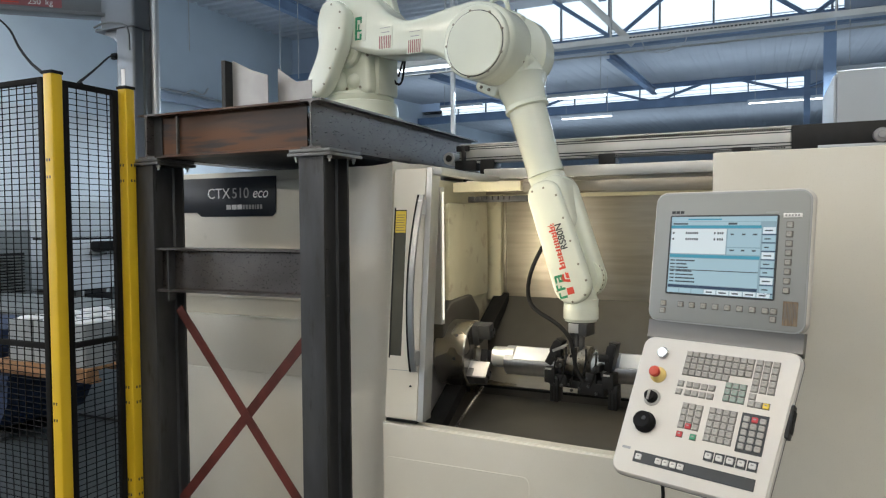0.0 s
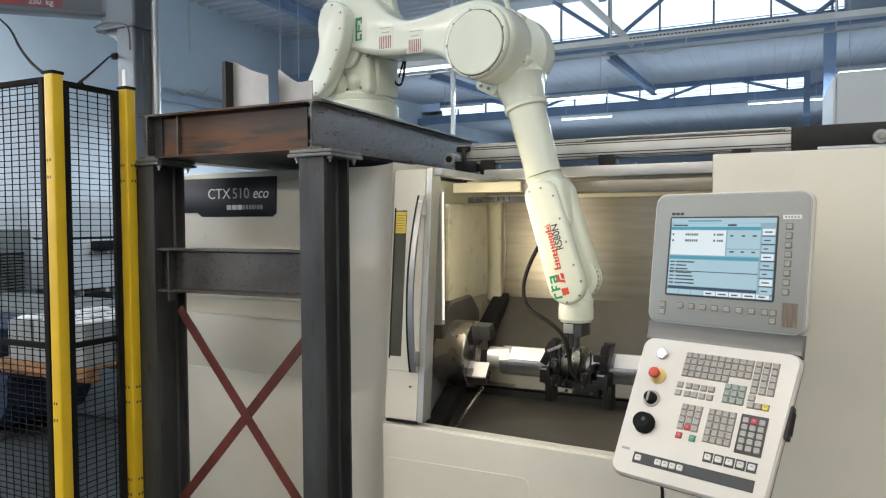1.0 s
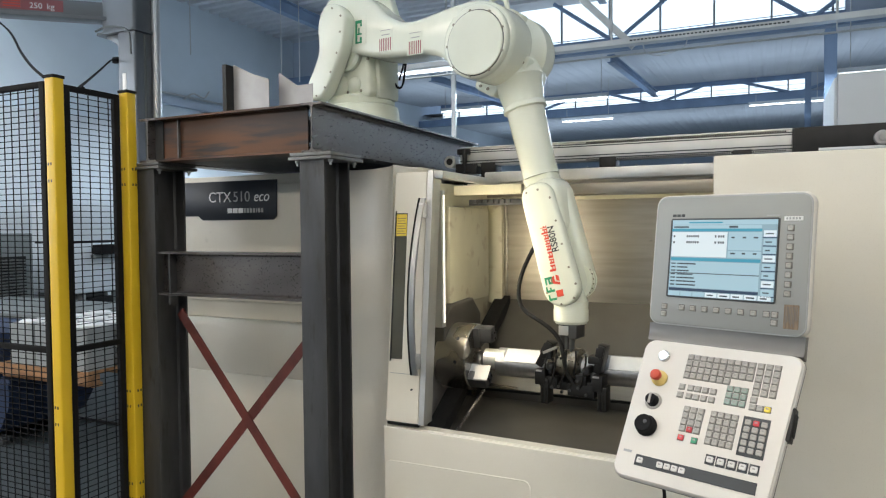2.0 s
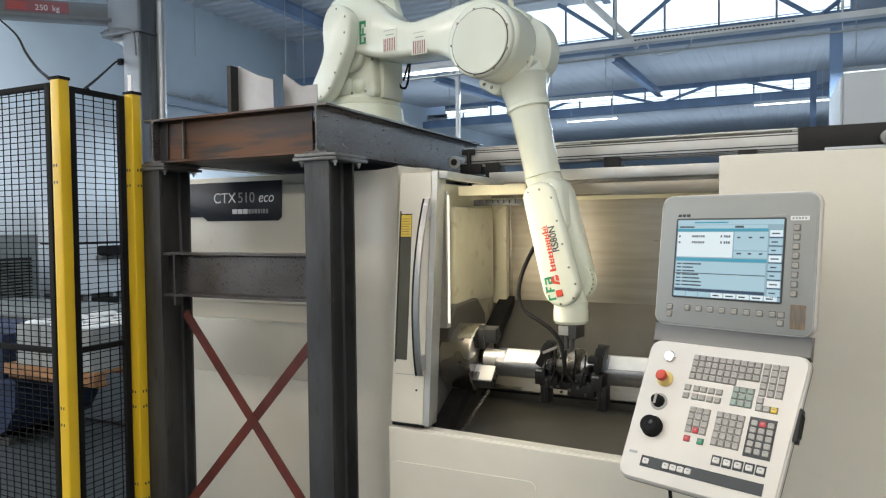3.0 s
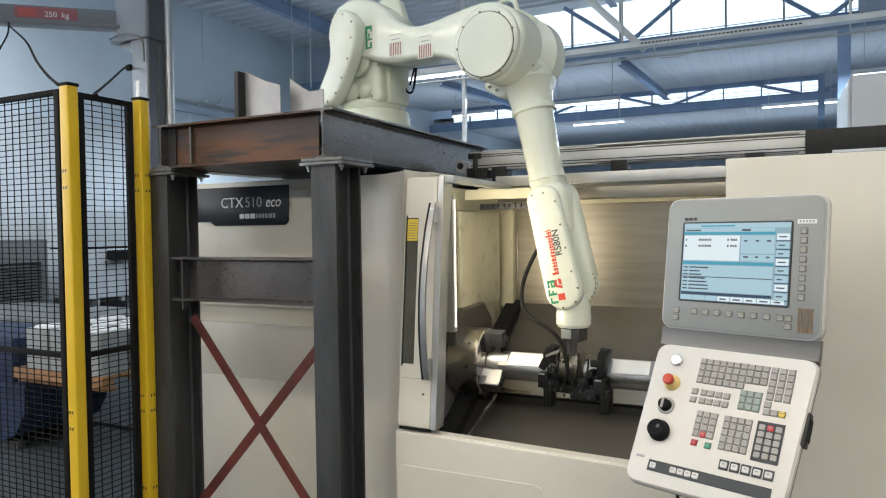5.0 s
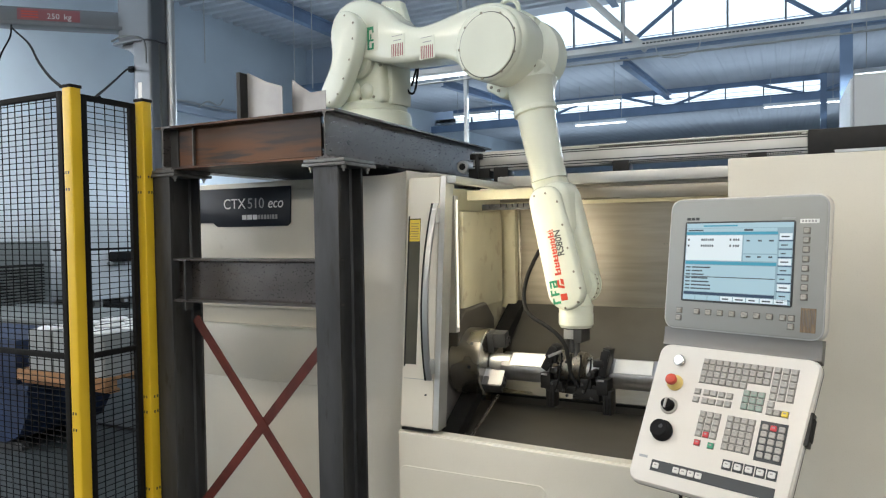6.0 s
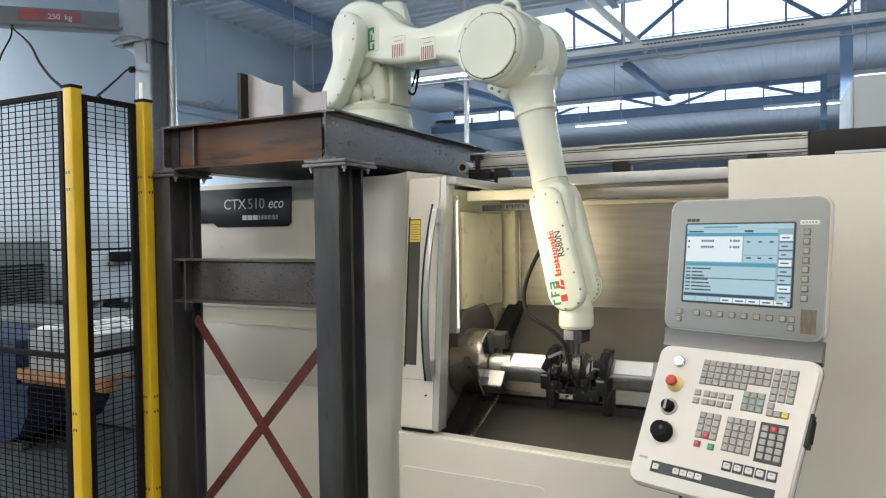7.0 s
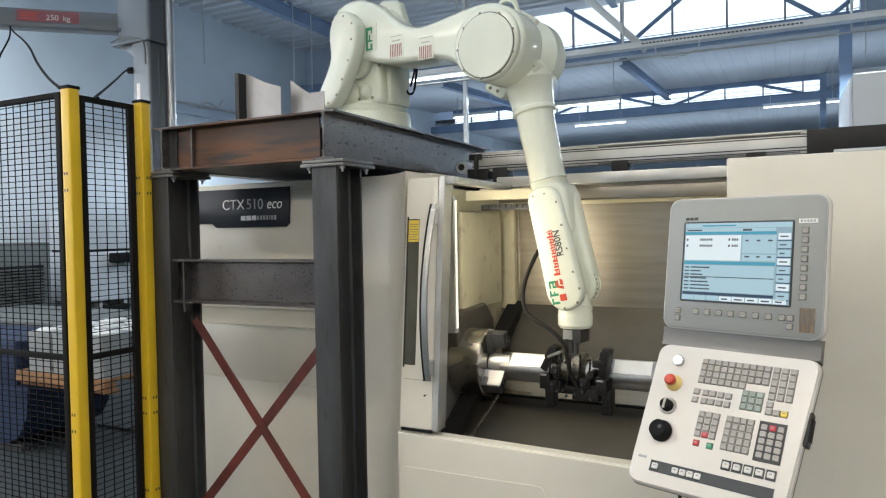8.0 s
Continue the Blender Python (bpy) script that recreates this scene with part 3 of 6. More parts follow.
def mesh_panel(m, width, h, label):
    t = thing("mesh_panel", m, label, "fence panel", "fence panels")
    s = 0.022
    for nm, a in (("frame_tube", (0, 0.03, -s / 2, s / 2, 0.1, h)), ("frame_tube", (width - 0.03, width, -s / 2, s / 2, 0.1, h)),
                  ("frame_tube", (0.03, width - 0.03, -s / 2, s / 2, h - 0.024, h)), ("frame_tube", (0.03, width - 0.03, -s / 2, s / 2, 0.1, 0.13)),
                  ("cross_tube", (0.03, width - 0.03, -s / 2, s / 2, 1.12, 1.145))):
        part(nm, B(*a, bev=0.003), M_BLACK, t)
    bm = bmesh.new()
    z = 0.14
    while z < h - 0.03:
        box(bm, 0.02, width - 0.02, -0.0035, -0.0005, z - 0.0016, z + 0.0016)
        z += 0.0255
    x = 0.03 + 0.045
    while x < width - 0.03:
        box(bm, x - 0.0017, x + 0.0017, 0.0, 0.0034, 0.12, h - 0.01)
        x += 0.05
    tagged(part("wire_mesh", bm, M_BLACK, t, "black welded wire mesh"), kind="stuff")
    return t


mesh_panel(pose(-2.737, 1.955, 0, 0, 0, 180), 1.5, 2.265, "black framed welded mesh guard panel")
mesh_panel(pose(-2.668, 1.978, 0, 0, 0, 90), 0.276, 2.250, "narrow black framed mesh guard panel")


def fence_cable():
    for pts, label in (([(-5.80, 3.685, 3.43), (-5.68, 3.62, 3.36), (-4.71, 3.11, 2.995), (-3.97, 2.68, 2.69), (-3.25, 2.25, 2.44), (-2.725, 1.94, 2.278)], "black cable drooping from the jib to the fence"),
                       ([(-5.80, 3.685, 3.43), (-5.83, 3.69, 3.33), (-5.98, 3.70, 3.20), (-6.08, 3.71, 3.03), (-6.12, 3.71, 2.75), (-6.14, 3.71, 2.3)], "black cable hanging from the jib"),
                       ([(-5.02, 4.23, 3.075), (-4.86, 4.04, 3.015), (-4.25, 3.44, 2.755), (-3.53, 2.78, 2.495), (-2.86, 2.21, 2.295), (-2.67, 2.08, 2.252)], "black cable drooping from the crane pillar to the fence")):
        bm = bmesh.new()
        sweep(bm, pts, 0.007)
        tagged(part("fence_cable", bm, M_BLACK), label, "cable", "fence cables")
    part("paper_tag", B(-0.011, 0.011, -0.001, 0.001, 0, 0.072), M_WHITEINK, None)
    tg = bpy.data.objects["paper_tag"]
    tg.matrix_world = pose(-2.625, 2.256, 2.272)
    tagged(tg, "small white printed tag standing on the fence post", "tag")


fence_cable()


# ---------------------------------------------------------------- steel stand for the robot
def steel_stand():
    t = thing("steel_stand", (-2.1, 3.1, 0), "raw dark steel H-beam stand carrying the robot", "stand")
    o = Vector((2.1, -3.1, 0))

    def put(name, bm, mat, label=""):
        for v in bm.verts:
            v.co += o
        return part(name, bm, mat, t, label)
    for x in (-1.651, -2.576):
        for y in (2.37, 3.84):
            bm = bmesh.new()
            h_beam(bm, (x, y + 0.0325 * (1 if y < 3 else -1), 0.02), 1.895, "z", 0.185, 0.118, 0.012, 0.008)
            put("column", bm, M_STEEL)
            put("foot_plate", B(x - 0.12, x + 0.12, y - 0.12, y + 0.12, 0, 0.02, 0.003), M_STEEL)
            bm = bmesh.new()
            box(bm, x - 0.105, x + 0.105, y - 0.075, y + 0.16, 1.915, 1.928, 0.002)
            box(bm, x - 0.100, x + 0.100, y - 0.07, y + 0.155, 1.931, 1.944, 0.002)
            pl = put("head_plate", bm, M_PLATE, "doubled cut-steel head plate")
            for dx in (-0.08, 0.08):
                for dy in (-0.045, 0.13):
                    b = bmesh.new()
                    bolt_head(b, (x + dx, y + dy, 1.915), (0, 0, -1), 0.010, 0.010)
                    rod(b, (x + dx, y + dy, 1.905), (x + dx, y + dy, 1.893), 0.005, 8)
                    put("bolt", b, M_ALU)
    for x in (-1.65, -2.552):
        bm = bmesh.new()
        h_beam(bm, (x, 2.31, 2.0445), 1.66, "y", 0.198, 0.10, 0.009, 0.0065)
        put("side_beam", bm, M_BEAM, "glossy mill-scale side beam")
    fb = bmesh.new()
    h_beam(fb, (-2.500, 2.362, 2.0445), 0.798, "x", 0.196, 0.10, 0.009, 0.0065)
    put("front_beam", fb, M_RUST, "flash-rusted brown front beam")
    rb = bmesh.new()
    h_beam(rb, (-2.500, 3.90, 2.0445), 0.798, "x", 0.196, 0.10, 0.009, 0.0065)
    put("rear_beam", rb, M_STEEL)
    put("stiffener", B(-2.405, -2.398, 2.344, 2.358, 1.957, 2.132), M_PLATE)
    put("end_web", B(-2.602, -2.500, 2.352, 2.362, 1.957, 2.132), M_STEEL)
    cb = bmesh.new()
    h_beam(cb, (-2.530, 2.372, 1.4395), 0.883, "x", 0.198, 0.10, 0.009, 0.0065)
    put("cross_beam", cb, M_BEAM, "purplish mill-scale cross beam")
    put("weld_plate", B(-2.458, -2.449, 2.326, 2.366, 1.30, 1.535), M_STEEL)
    for p0, p1, y in (((-2.440, 1.262), (-1.700, 0.369), 2.375), ((-1.690, 1.217), (-2.455, 0.362), 2.383)):
        bm = bmesh.new()
        d = Vector((p1[0] - p0[0], 0, p1[1] - p0[1]))
        m = Matrix.Translation((p0[0], y, p0[1])) @ Euler((0, -math.atan2(d.z, d.x), 0)).to_matrix().to_4x4()
        box(bm, 0, d.length, -0.003, 0.003, -0.0215, 0.0215, m=m)
        put("brace", bm, M_PRIMER, "red-primed diagonal flat brace")
    # assumed sheet, added to darken the gap between front beam and lathe
    put("gap_deck", B(-2.48, -1.70, 2.42, 3.84, 1.948, 1.956), M_STEEL, "dark sheet added to close the gap under the beams")
    put("robot_plate", B(-2.47, -1.71, 2.72, 3.48, 2.145, 2.165, 0.003), M_STEEL, "thick steel mounting plate")
    # upright cover sheets on the front beam
    for x0, x1, y, hh, lean, notch in ((-2.095, -1.905, 2.37, 0.205, 0, 0.05), (-1.90, -1.725, 2.43, 0.165, 0, 0.065)):
        bm = bmesh.new()
        z0 = 2.1445
        out = [(x0, z0), (x1, z0), (x1, z0 + hh * 0.62), (x0 + (x1 - x0) * 0.55, z0 + hh - notch), (x0, z0 + hh)]
        slab(bm, out, y - 0.002, y + 0.002, 0.0006, 1)
        put("cover_sheet", bm, M_SHEET, "bright cut steel cover sheet")
    put("cover_edge", B(-2.122, -2.102, 2.33, 2.42, 2.1445, 2.345), M_ANOD, "black sheet edge strip")
    return t


steel_stand()


# ---------------------------------------------------------------- lathe
SY, SZ = 2.99, 1.033       # spindle axis


def front_y(z):
    """The sloping front of the door: further back towards its top."""
    return 2.47 + (z - 0.83) * 0.106


def sheet_solid(bm, plan_lo, plan_hi, z0, z1):
    return rings(bm, [[Vector((x, y, z0)) for x, y in plan_lo], [Vector((x, y, z1)) for x, y in plan_hi]])


def lathe():
    t = thing("cnc_lathe", (0, 0, 0), "cream CNC turning lathe with its door slid open", "lathe")

    def put(name, bm, mat, label="", parent=None, angle=35):
        return part(name, bm, mat, parent or t, label, angle)
    # lower front
    bm = bmesh.new()
    slab(bm, [(-1.425, 0.10), (-0.17, 0.10), (-0.17, 0.797), (-1.425, 0.824)], 2.47, 2.54, 0.005)
    put("front_panel", bm, M_CREAM)
    ap = bmesh.new()
    slab(ap, rounded(-1.418, -0.795, 0.14, 0.687, 0.03, 5), 2.466, 2.4695, 0.0012, 1)
    put("access_panel", ap, M_CREAM, "flush cream access panel")
    bm = bmesh.new()
    rings(bm, [[Vector((x, 2.482, z - 0.004)), Vector((x, 2.487, z + 0.003)), Vector((x, 2.538, z + 0.003)), Vector((x, 2.538, z - 0.004))] for x, z in ((-1.425, 0.824), (-0.17, 0.797))])
    put("sill", bm, M_CREAM)
    put("plinth", B(-2.98, 2.1, 2.80, 3.72, 0.0, 0.10), M_BLACK)
    # left housing with the rounded shoulder beside the door
    plan = [(-3.03, 2.8), (-2.05, 2.80), (-1.80, 2.785), (-1.62, 2.735), (-1.50, 2.66), (-1.44, 2.60), (-1.425, 2.574), (-1.425, 3.05), (-3.03, 3.05)]
    low = [(-3.03, 2.76), (-2.05, 2.75), (-1.83, 2.72), (-1.64, 2.65), (-1.52, 2.565), (-1.445, 2.50), (-1.425, 2.472), (-1.425, 3.05), (-3.03, 3.05)]
    bm = bmesh.new()
    sheet_solid(bm, low, plan, 0.10, 1.905)
    put("left_housing", bm, M_CREAM, angle=25)
    put("housing_cap", B(-3.03, -1.43, 2.83, 3.78, 1.88, 1.915, 0.012), M_CREAM)
    put("left_end", B(-3.03, -2.95, 3.05, 3.78, 0.10, 1.88), M_CREAM)
    put("back_panel", B(-3.03, 2.2, 3.72, 3.78, 0.10, 1.80), M_CREAM)
    # step in the cover below the name plate
    put("cover_panel", B(-2.98, -2.00, 2.745, 2.79, 1.268, 1.86, 0.010), M_CREAM, "smooth upper cover panel")
    put("lower_cover", B(-2.98, -2.00, 2.738, 2.785, 0.14, 0.902, 0.004), M_CREAM, "lower cover panel")
    lg = bmesh.new()
    rings(lg, [[Vector((x, 2.752, 1.268)), Vector((x, 2.774, 1.182)), Vector((x, 2.785, 1.182)), Vector((x, 2.785, 1.268))] for x in (-2.98, -2.00)])
    put("ledge", lg, M_CREAM, "undercut ledge below the upper cover")
    put("mid_cover", B(-2.98, -2.00, 2.741, 2.785, 0.9025, 1.180, 0.004), M_CREAM, "smooth middle cover panel")
    np_ = bmesh.new()
    out = [(-2.80, 1.88), (-2.80, 1.705), (-2.675, 1.705), (-2.645, 1.683), (-2.19, 1.683), (-2.17, 1.70), (-2.165, 1.88)]
    slab(np_, out, 2.736, 2.744, 0.002, 2)
    plate = put("name_plate", np_, M_LABELDARK, "dark blue name plate with white print")
    lettering("model_text", "CTX", 0.074, pose(-2.600, 2.7345, 1.775, 90, 0, 0), M_WHITEINK, plate, squeeze=1.0)
    lettering("model_text", "510", 0.074, pose(-2.440, 2.7345, 1.775, 90, 0, 0), M_GREYINK, plate)
    lettering("model_text", "eco", 0.074, pose(-2.310, 2.7345, 1.775, 90, 0, 0), M_WHITEINK, plate, shear=0.25, squeeze=0.9)
    x = -2.475
    for w in (0.034, 0.036, 0.034):
        part("maker_mark", B(x, x + w - 0.006, 2.7335, 2.7355, 1.718, 1.742), M_WHITEINK, plate)
        x += w
    for w in (0.018, 0.018, 0.019, 0.017, 0.010, 0.019, 0.017):
        part("maker_mark", B(x, x + w - 0.005, 2.7335, 2.7355, 1.719, 1.741), M_GREYINK, plate)
        x += w + 0.0015
    # sliding door
    d = bmesh.new()
    lo, hi = 0.845, 1.87

    def slant(x0, x1, z0, z1, proud, deep, bm):
        rings(bm, [[Vector((x, front_y(z0) - proud, z0)), Vector((x, front_y(z1) - proud, z1)), Vector((x, front_y(z1) + deep, z1)), Vector((x, front_y(z0) + deep, z0))] for x in (x0, x1)])
        return bm
    slant(-1.418, -1.265, lo, hi, 0.0, 0.05, d)
    bmesh.ops.bevel(d, geom=list(d.edges), offset=0.005, segments=2, affect="EDGES")
    door = put("door", d, M_CREAM, "slid-open cream door with window and bar handle")
    part("door_edge", slant(-1.264, -1.240, lo, hi + 0.004, 0.004, 0.07, bmesh.new()), M_ALU, door, "steel door edge profile")
    part("door_seal", slant(-1.412, -1.27, 0.833, 0.843, -0.004, 0.05, bmesh.new()), M_RUBBER, door)
    part("window", slant(-1.402, -1.352, 1.10, 1.70, 0.002, 0.01, bmesh.new()), M_DARKGLASS, door, "narrow smoked window strip")
    part("window_gasket", slant(-1.4085, -1.403, 1.09, 1.71, 0.003, 0.01, bmesh.new()), M_RUBBER, door)
    part("warning_label", slant(-1.401, -1.353, 1.605, 1.695, 0.0035, 0.0, bmesh.new()), M_KEYYEL, door, "yellow warning label")
    for k in range(7):
        part("label_line", slant(-1.397, -1.357 - 0.006 * (k % 2), 1.614 + k * 0.0105, 1.6165 + k * 0.0105, 0.0045, 0.0, bmesh.new()), M_BROWNLABEL, door)
    part("door_seam", slant(-1.405, -1.27, 1.0415, 1.0435, 0.0012, 0.0, bmesh.new()), M_GREYINK, door)
    hb = bmesh.new()
    pts = []
    for k in range(15):
        a = k / 14
        z = 1.048 + a * 0.712
        bow = 1 - (2 * a - 1) ** 2
        pts.append(Vector((-1.274 + 0.006 * a - 0.016 * bow, front_y(z) - 0.032 - 0.030 * bow, z)))
    rings(hb, [[p + Vector((sx * 0.0115, sy * 0.006, 0)) for sx, sy in ((-1, -1), (1, -1), (1, 1), (-1, 1))] for p in pts])
    bmesh.ops.bevel(hb, geom=[e for e in hb.edges if abs((e.verts[0].co - e.verts[1].co).normalized().z) > 0.8], offset=0.003, segments=2, affect="EDGES")
    handle = part("handle", hb, M_HANDLE, door, "bowed polished bar handle")
    gr = bmesh.new()
    rings(gr, [[p + Vector((sx * 0.0035 - 0.0145, sy * 0.0075, 0)) for sx, sy in ((-1, -1), (1, -1), (1, 1), (-1, 1))] for p in pts])
    part("handle_grip", gr, M_RUBBER, door, "black grip strip")
    for k in (1, 13):
        p = pts[k]
        part("handle_foot", B(p.x - 0.010, p.x + 0.012, p.y, front_y(p.z) + 0.002, p.z - 0.03, p.z + 0.03, 0.003), M_ALU, door)
    lk = bmesh.new()
    rod(lk, (-1.302, front_y(0.98) + 0.002, 0.982), (-1.302, front_y(0.98) - 0.006, 0.982), 0.004, 8)
    part("lock", lk, M_DARKINK, door)
    # right hood
    rh = bmesh.new()
    slab(rh, rounded(-0.160, 2.2, 0.10, 1.870, 0.006, 3), 2.465, 2.60, 0.004)
    put("right_hood", rh, M_CREAM)
    put("hood_top", B(-0.160, 2.2, 2.60, 3.78, 1.840, 1.870, 0.004), M_CREAM)
    put("hood_side", B(-0.165, -0.135, 2.60, 3.72, 0.70, 1.846), M_CREAM)
    put("right_end", B(2.14, 2.2, 2.6, 3.72, 0.10, 1.846), M_CREAM)
    # header along the door track
    hd = bmesh.new()
    box(hd, -1.245, -1.20, 2.585, 3.26, 1.842, 1.872, 0.004)
    put("side_track", hd, M_ALU, "grey door side track")
    box_ = bmesh.new()
    box(box_, -1.30, -0.165, 3.30, 3.36, 1.862, 1.915, 0.006)
    put("top_rail", box_, M_ALU, "aluminium roof rail")
    put("roof_lip", B(-1.42, -0.165, 3.36, 3.72, 1.845, 1.862, 0.002), M_CREAM)
    put("roof_lip_front", B(-1.30, -0.165, 3.33, 3.36, 1.785, 1.845, 0.003), M_STAINLESS, "oily roof rail underside")
    put("track_bar", B(-1.36, -1.02, 3.05, 3.09, 1.790, 1.836, 0.004), M_INNER)
    bm = bmesh.new()
    for k in range(7):
        box(bm, -1.335 + k * 0.03, -1.315 + k * 0.03, 3.22, 3.235, 1.755, 1.775, 0.002)
    box(bm, -1.36, -1.05, 3.235, 3.26, 1.745, 1.775, 0.003)
    put("clip_strip", bm, M_STEEL, "grimy clip strip under the roof")
    # work area
    put("left_wall", B(-1.425, -1.385, 2.60, 3.62, 0.60, 1.845), M_INNER, "oily cream inner side wall")
    put("inner_cover", B(-1.384, -1.352, 2.99, 3.50, 1.26, 1.74, 0.02), M_INNER, "raised cream inner cover")
    put("corner_post", B(-1.384, -1.30, 3.55, 3.60, 1.22, 1.845, 0.01), M_INNER, "cream corner panel with screws")
    put("roof_light", B(-1.21, -0.23, 3.44, 3.50, 1.838, 1.8445), M_WHITEM, "slim roof work light")
    put("back_sheet", B(-1.36, -0.165, 3.60, 3.64, 1.235, 1.775), M_STAINLESS, "brushed stainless back sheet")
    put("back_header", B(-1.36, -0.165, 3.585, 3.64, 1.775, 1.845, 0.004), M_INNER)
    put("back_joint", B(-1.30, -1.285, 3.588, 3.60, 1.25, 1.775, 0.002), M_STAINLESS)
    bed = bmesh.new()
    rings(bed, [[Vector((x, 3.60, 1.24)), Vector((x, 3.17, 0.848)), Vector((x, 3.17, 0.79)), Vector((x, 3.62, 1.19))] for x in (-1.30, -0.165)])
    put("bed_cover", bed, M_BEDSTEEL, "sloping oiled bed cover")
    apron = bmesh.new()
    rings(apron, [[Vector((x, 3.303, 0.972)), Vector((x, 3.164, 0.850)), Vector((x, 3.169, 0.845)), Vector((x, 3.308, 0.966))] for x in (-1.28, -0.17)])
    put("bed_apron", apron, M_STAINLESS, "bright stainless apron below the spindle line")
    put("bed_lip", B(-1.30, -0.165, 3.156, 3.172, 0.836, 0.846, 0.002), M_RUBBER, "black wiper lip")
    pan = bmesh.new()
    rings(pan, [[Vector((x, 3.17, 0.80)), Vector((x, 2.58, 0.66)), Vector((x, 2.58, 0.62)), Vector((x, 3.17, 0.76))] for x in (-1.385, -0.165)])
    put("chip_pan", pan, M_PAN, "oily stainless chip pan")
    put("pan_front", B(-1.385, -0.165, 2.541, 2.56, 0.62, 0.795), M_PAN)
    g = bmesh.new()
    rings(g, [[Vector((x, 3.58, 1.26)), Vector((x, 2.62, 0.72)), Vector((x, 2.62, 0.66)), Vector((x, 3.58, 1.20))] for x in (-1.345, -1.265)])
    put("wall_skirt", B(-1.3845, -1.380, 2.58, 3.30, 0.63, 1.05), M_SHEET, "grey lower wall sheet")
    put("way_cover", g, M_RUBBER, "dark ribbed way cover")
    wl = bmesh.new()
    rod(wl, (-1.215, 3.06, 0.86), (-1.215, 2.70, 0.74), 0.008, 8)
    put("coolant_pipe", wl, M_CHROME)
    hs = bmesh.new()
    slab(hs, [(2.86, 1.0), (2.86, 1.22), (2.95, 1.275), (3.20, 1.285), (3.30, 1.20), (3.30, 1.0)], 0, 0.06, 0.012, m=Matrix(((0, 1, 0, -1.384), (1, 0, 0, 0), (0, 0, 1, 0), (0, 0, 0, 1))))
    put("headstock_guard", hs, M_BEDSTEEL, "grey headstock guard")
    fl = bmesh.new()
    rings(fl, [[Vector((-1.384, y, z)) for y, z in ((2.75, 1.36), (2.75, 1.19), (2.98, 1.19))], [Vector((-1.376, y, z)) for y, z in ((2.75, 1.36), (2.75, 1.19), (2.98, 1.19))]])
    put("guard_flap", fl, M_INNER)
    # light strip beside the door
    led = put("work_light", B(-1.384, -1.278, 2.735, 2.775, 1.20, 1.80, 0.004), M_ALU, "ribbed working light strip")
    seg_ = finish(B(-0.002, 0.002, -0.0045, 0.0045, -0.0036, 0.0036), "lens", M_LED)
    for k in range(56):
        shared("lens", seg_, led, pose(-1.276, 2.755, 1.225 + k * 0.0100))
    # chuck
    ch = bmesh.new()
    spin(ch, (-1.384, SY, SZ), (1, 0, 0), [(0, 0.10), (0.005, 0.135), (0.015, 0.150), (0.02, 0.155), (0.160, 0.155), (0.166, 0.150), (0.167, 0.05), (0.15, 0.045)], 56)
    chuck = put("chuck", ch, M_CHUCK, "ground steel three-jaw chuck")
    for k in range(3):
        a = radians(90 + 120 * k + 12)
        m = Matrix.Translation((-1.218, SY, SZ)) @ Euler((a, 0, 0)).to_matrix().to_4x4()
        j = bmesh.new()
        box(j, 0.0, 0.030, 0.055, 0.150, -0.030, 0.030, 0.003, m=m)
        box(j, 0.028, 0.088, 0.082, 0.150, -0.027, 0.027, 0.004, m=m)
        box(j, 0.087, 0.096, 0.088, 0.125, -0.020, 0.020, 0.002, m=m)
        part("jaw", j, M_STEEL, chuck, "dark steel chuck jaw")
        for r_ in (0.085, 0.112):
            b = bmesh.new()
            rod(b, m @ Vector((0.0955, r_ + 0.012, 0)), m @ Vector((0.0975, r_ + 0.012, 0)), 0.006, 10)
            part("jaw_screw", b, M_BLACK, chuck)
    for a in (20, 60, 140, 180, 260, 300):
        m = Matrix.Translation((-1.265, SY, SZ)) @ Euler((radians(a), 0, 0)).to_matrix().to_4x4()
        b = bmesh.new()
        rod(b, m @ Vector((0, 0.150, 0)), m @ Vector((0, 0.1562, 0)), 0.008, 10)
        part("chuck_hole", b, M_DARKINK, chuck)
    fin = bmesh.new()
    rings(fin, [[Vector((x, SY - 0.125, SZ - 0.075)), Vector((x, SY - 0.07, SZ - 0.020)), Vector((x, SY - 0.068, SZ - 0.026)), Vector((x, SY - 0.123, SZ - 0.081))] for x in (-1.235, -1.125)])
    put("chip_guard", fin, M_SHEET, "bright bent chip guard")
    return t


lathe()


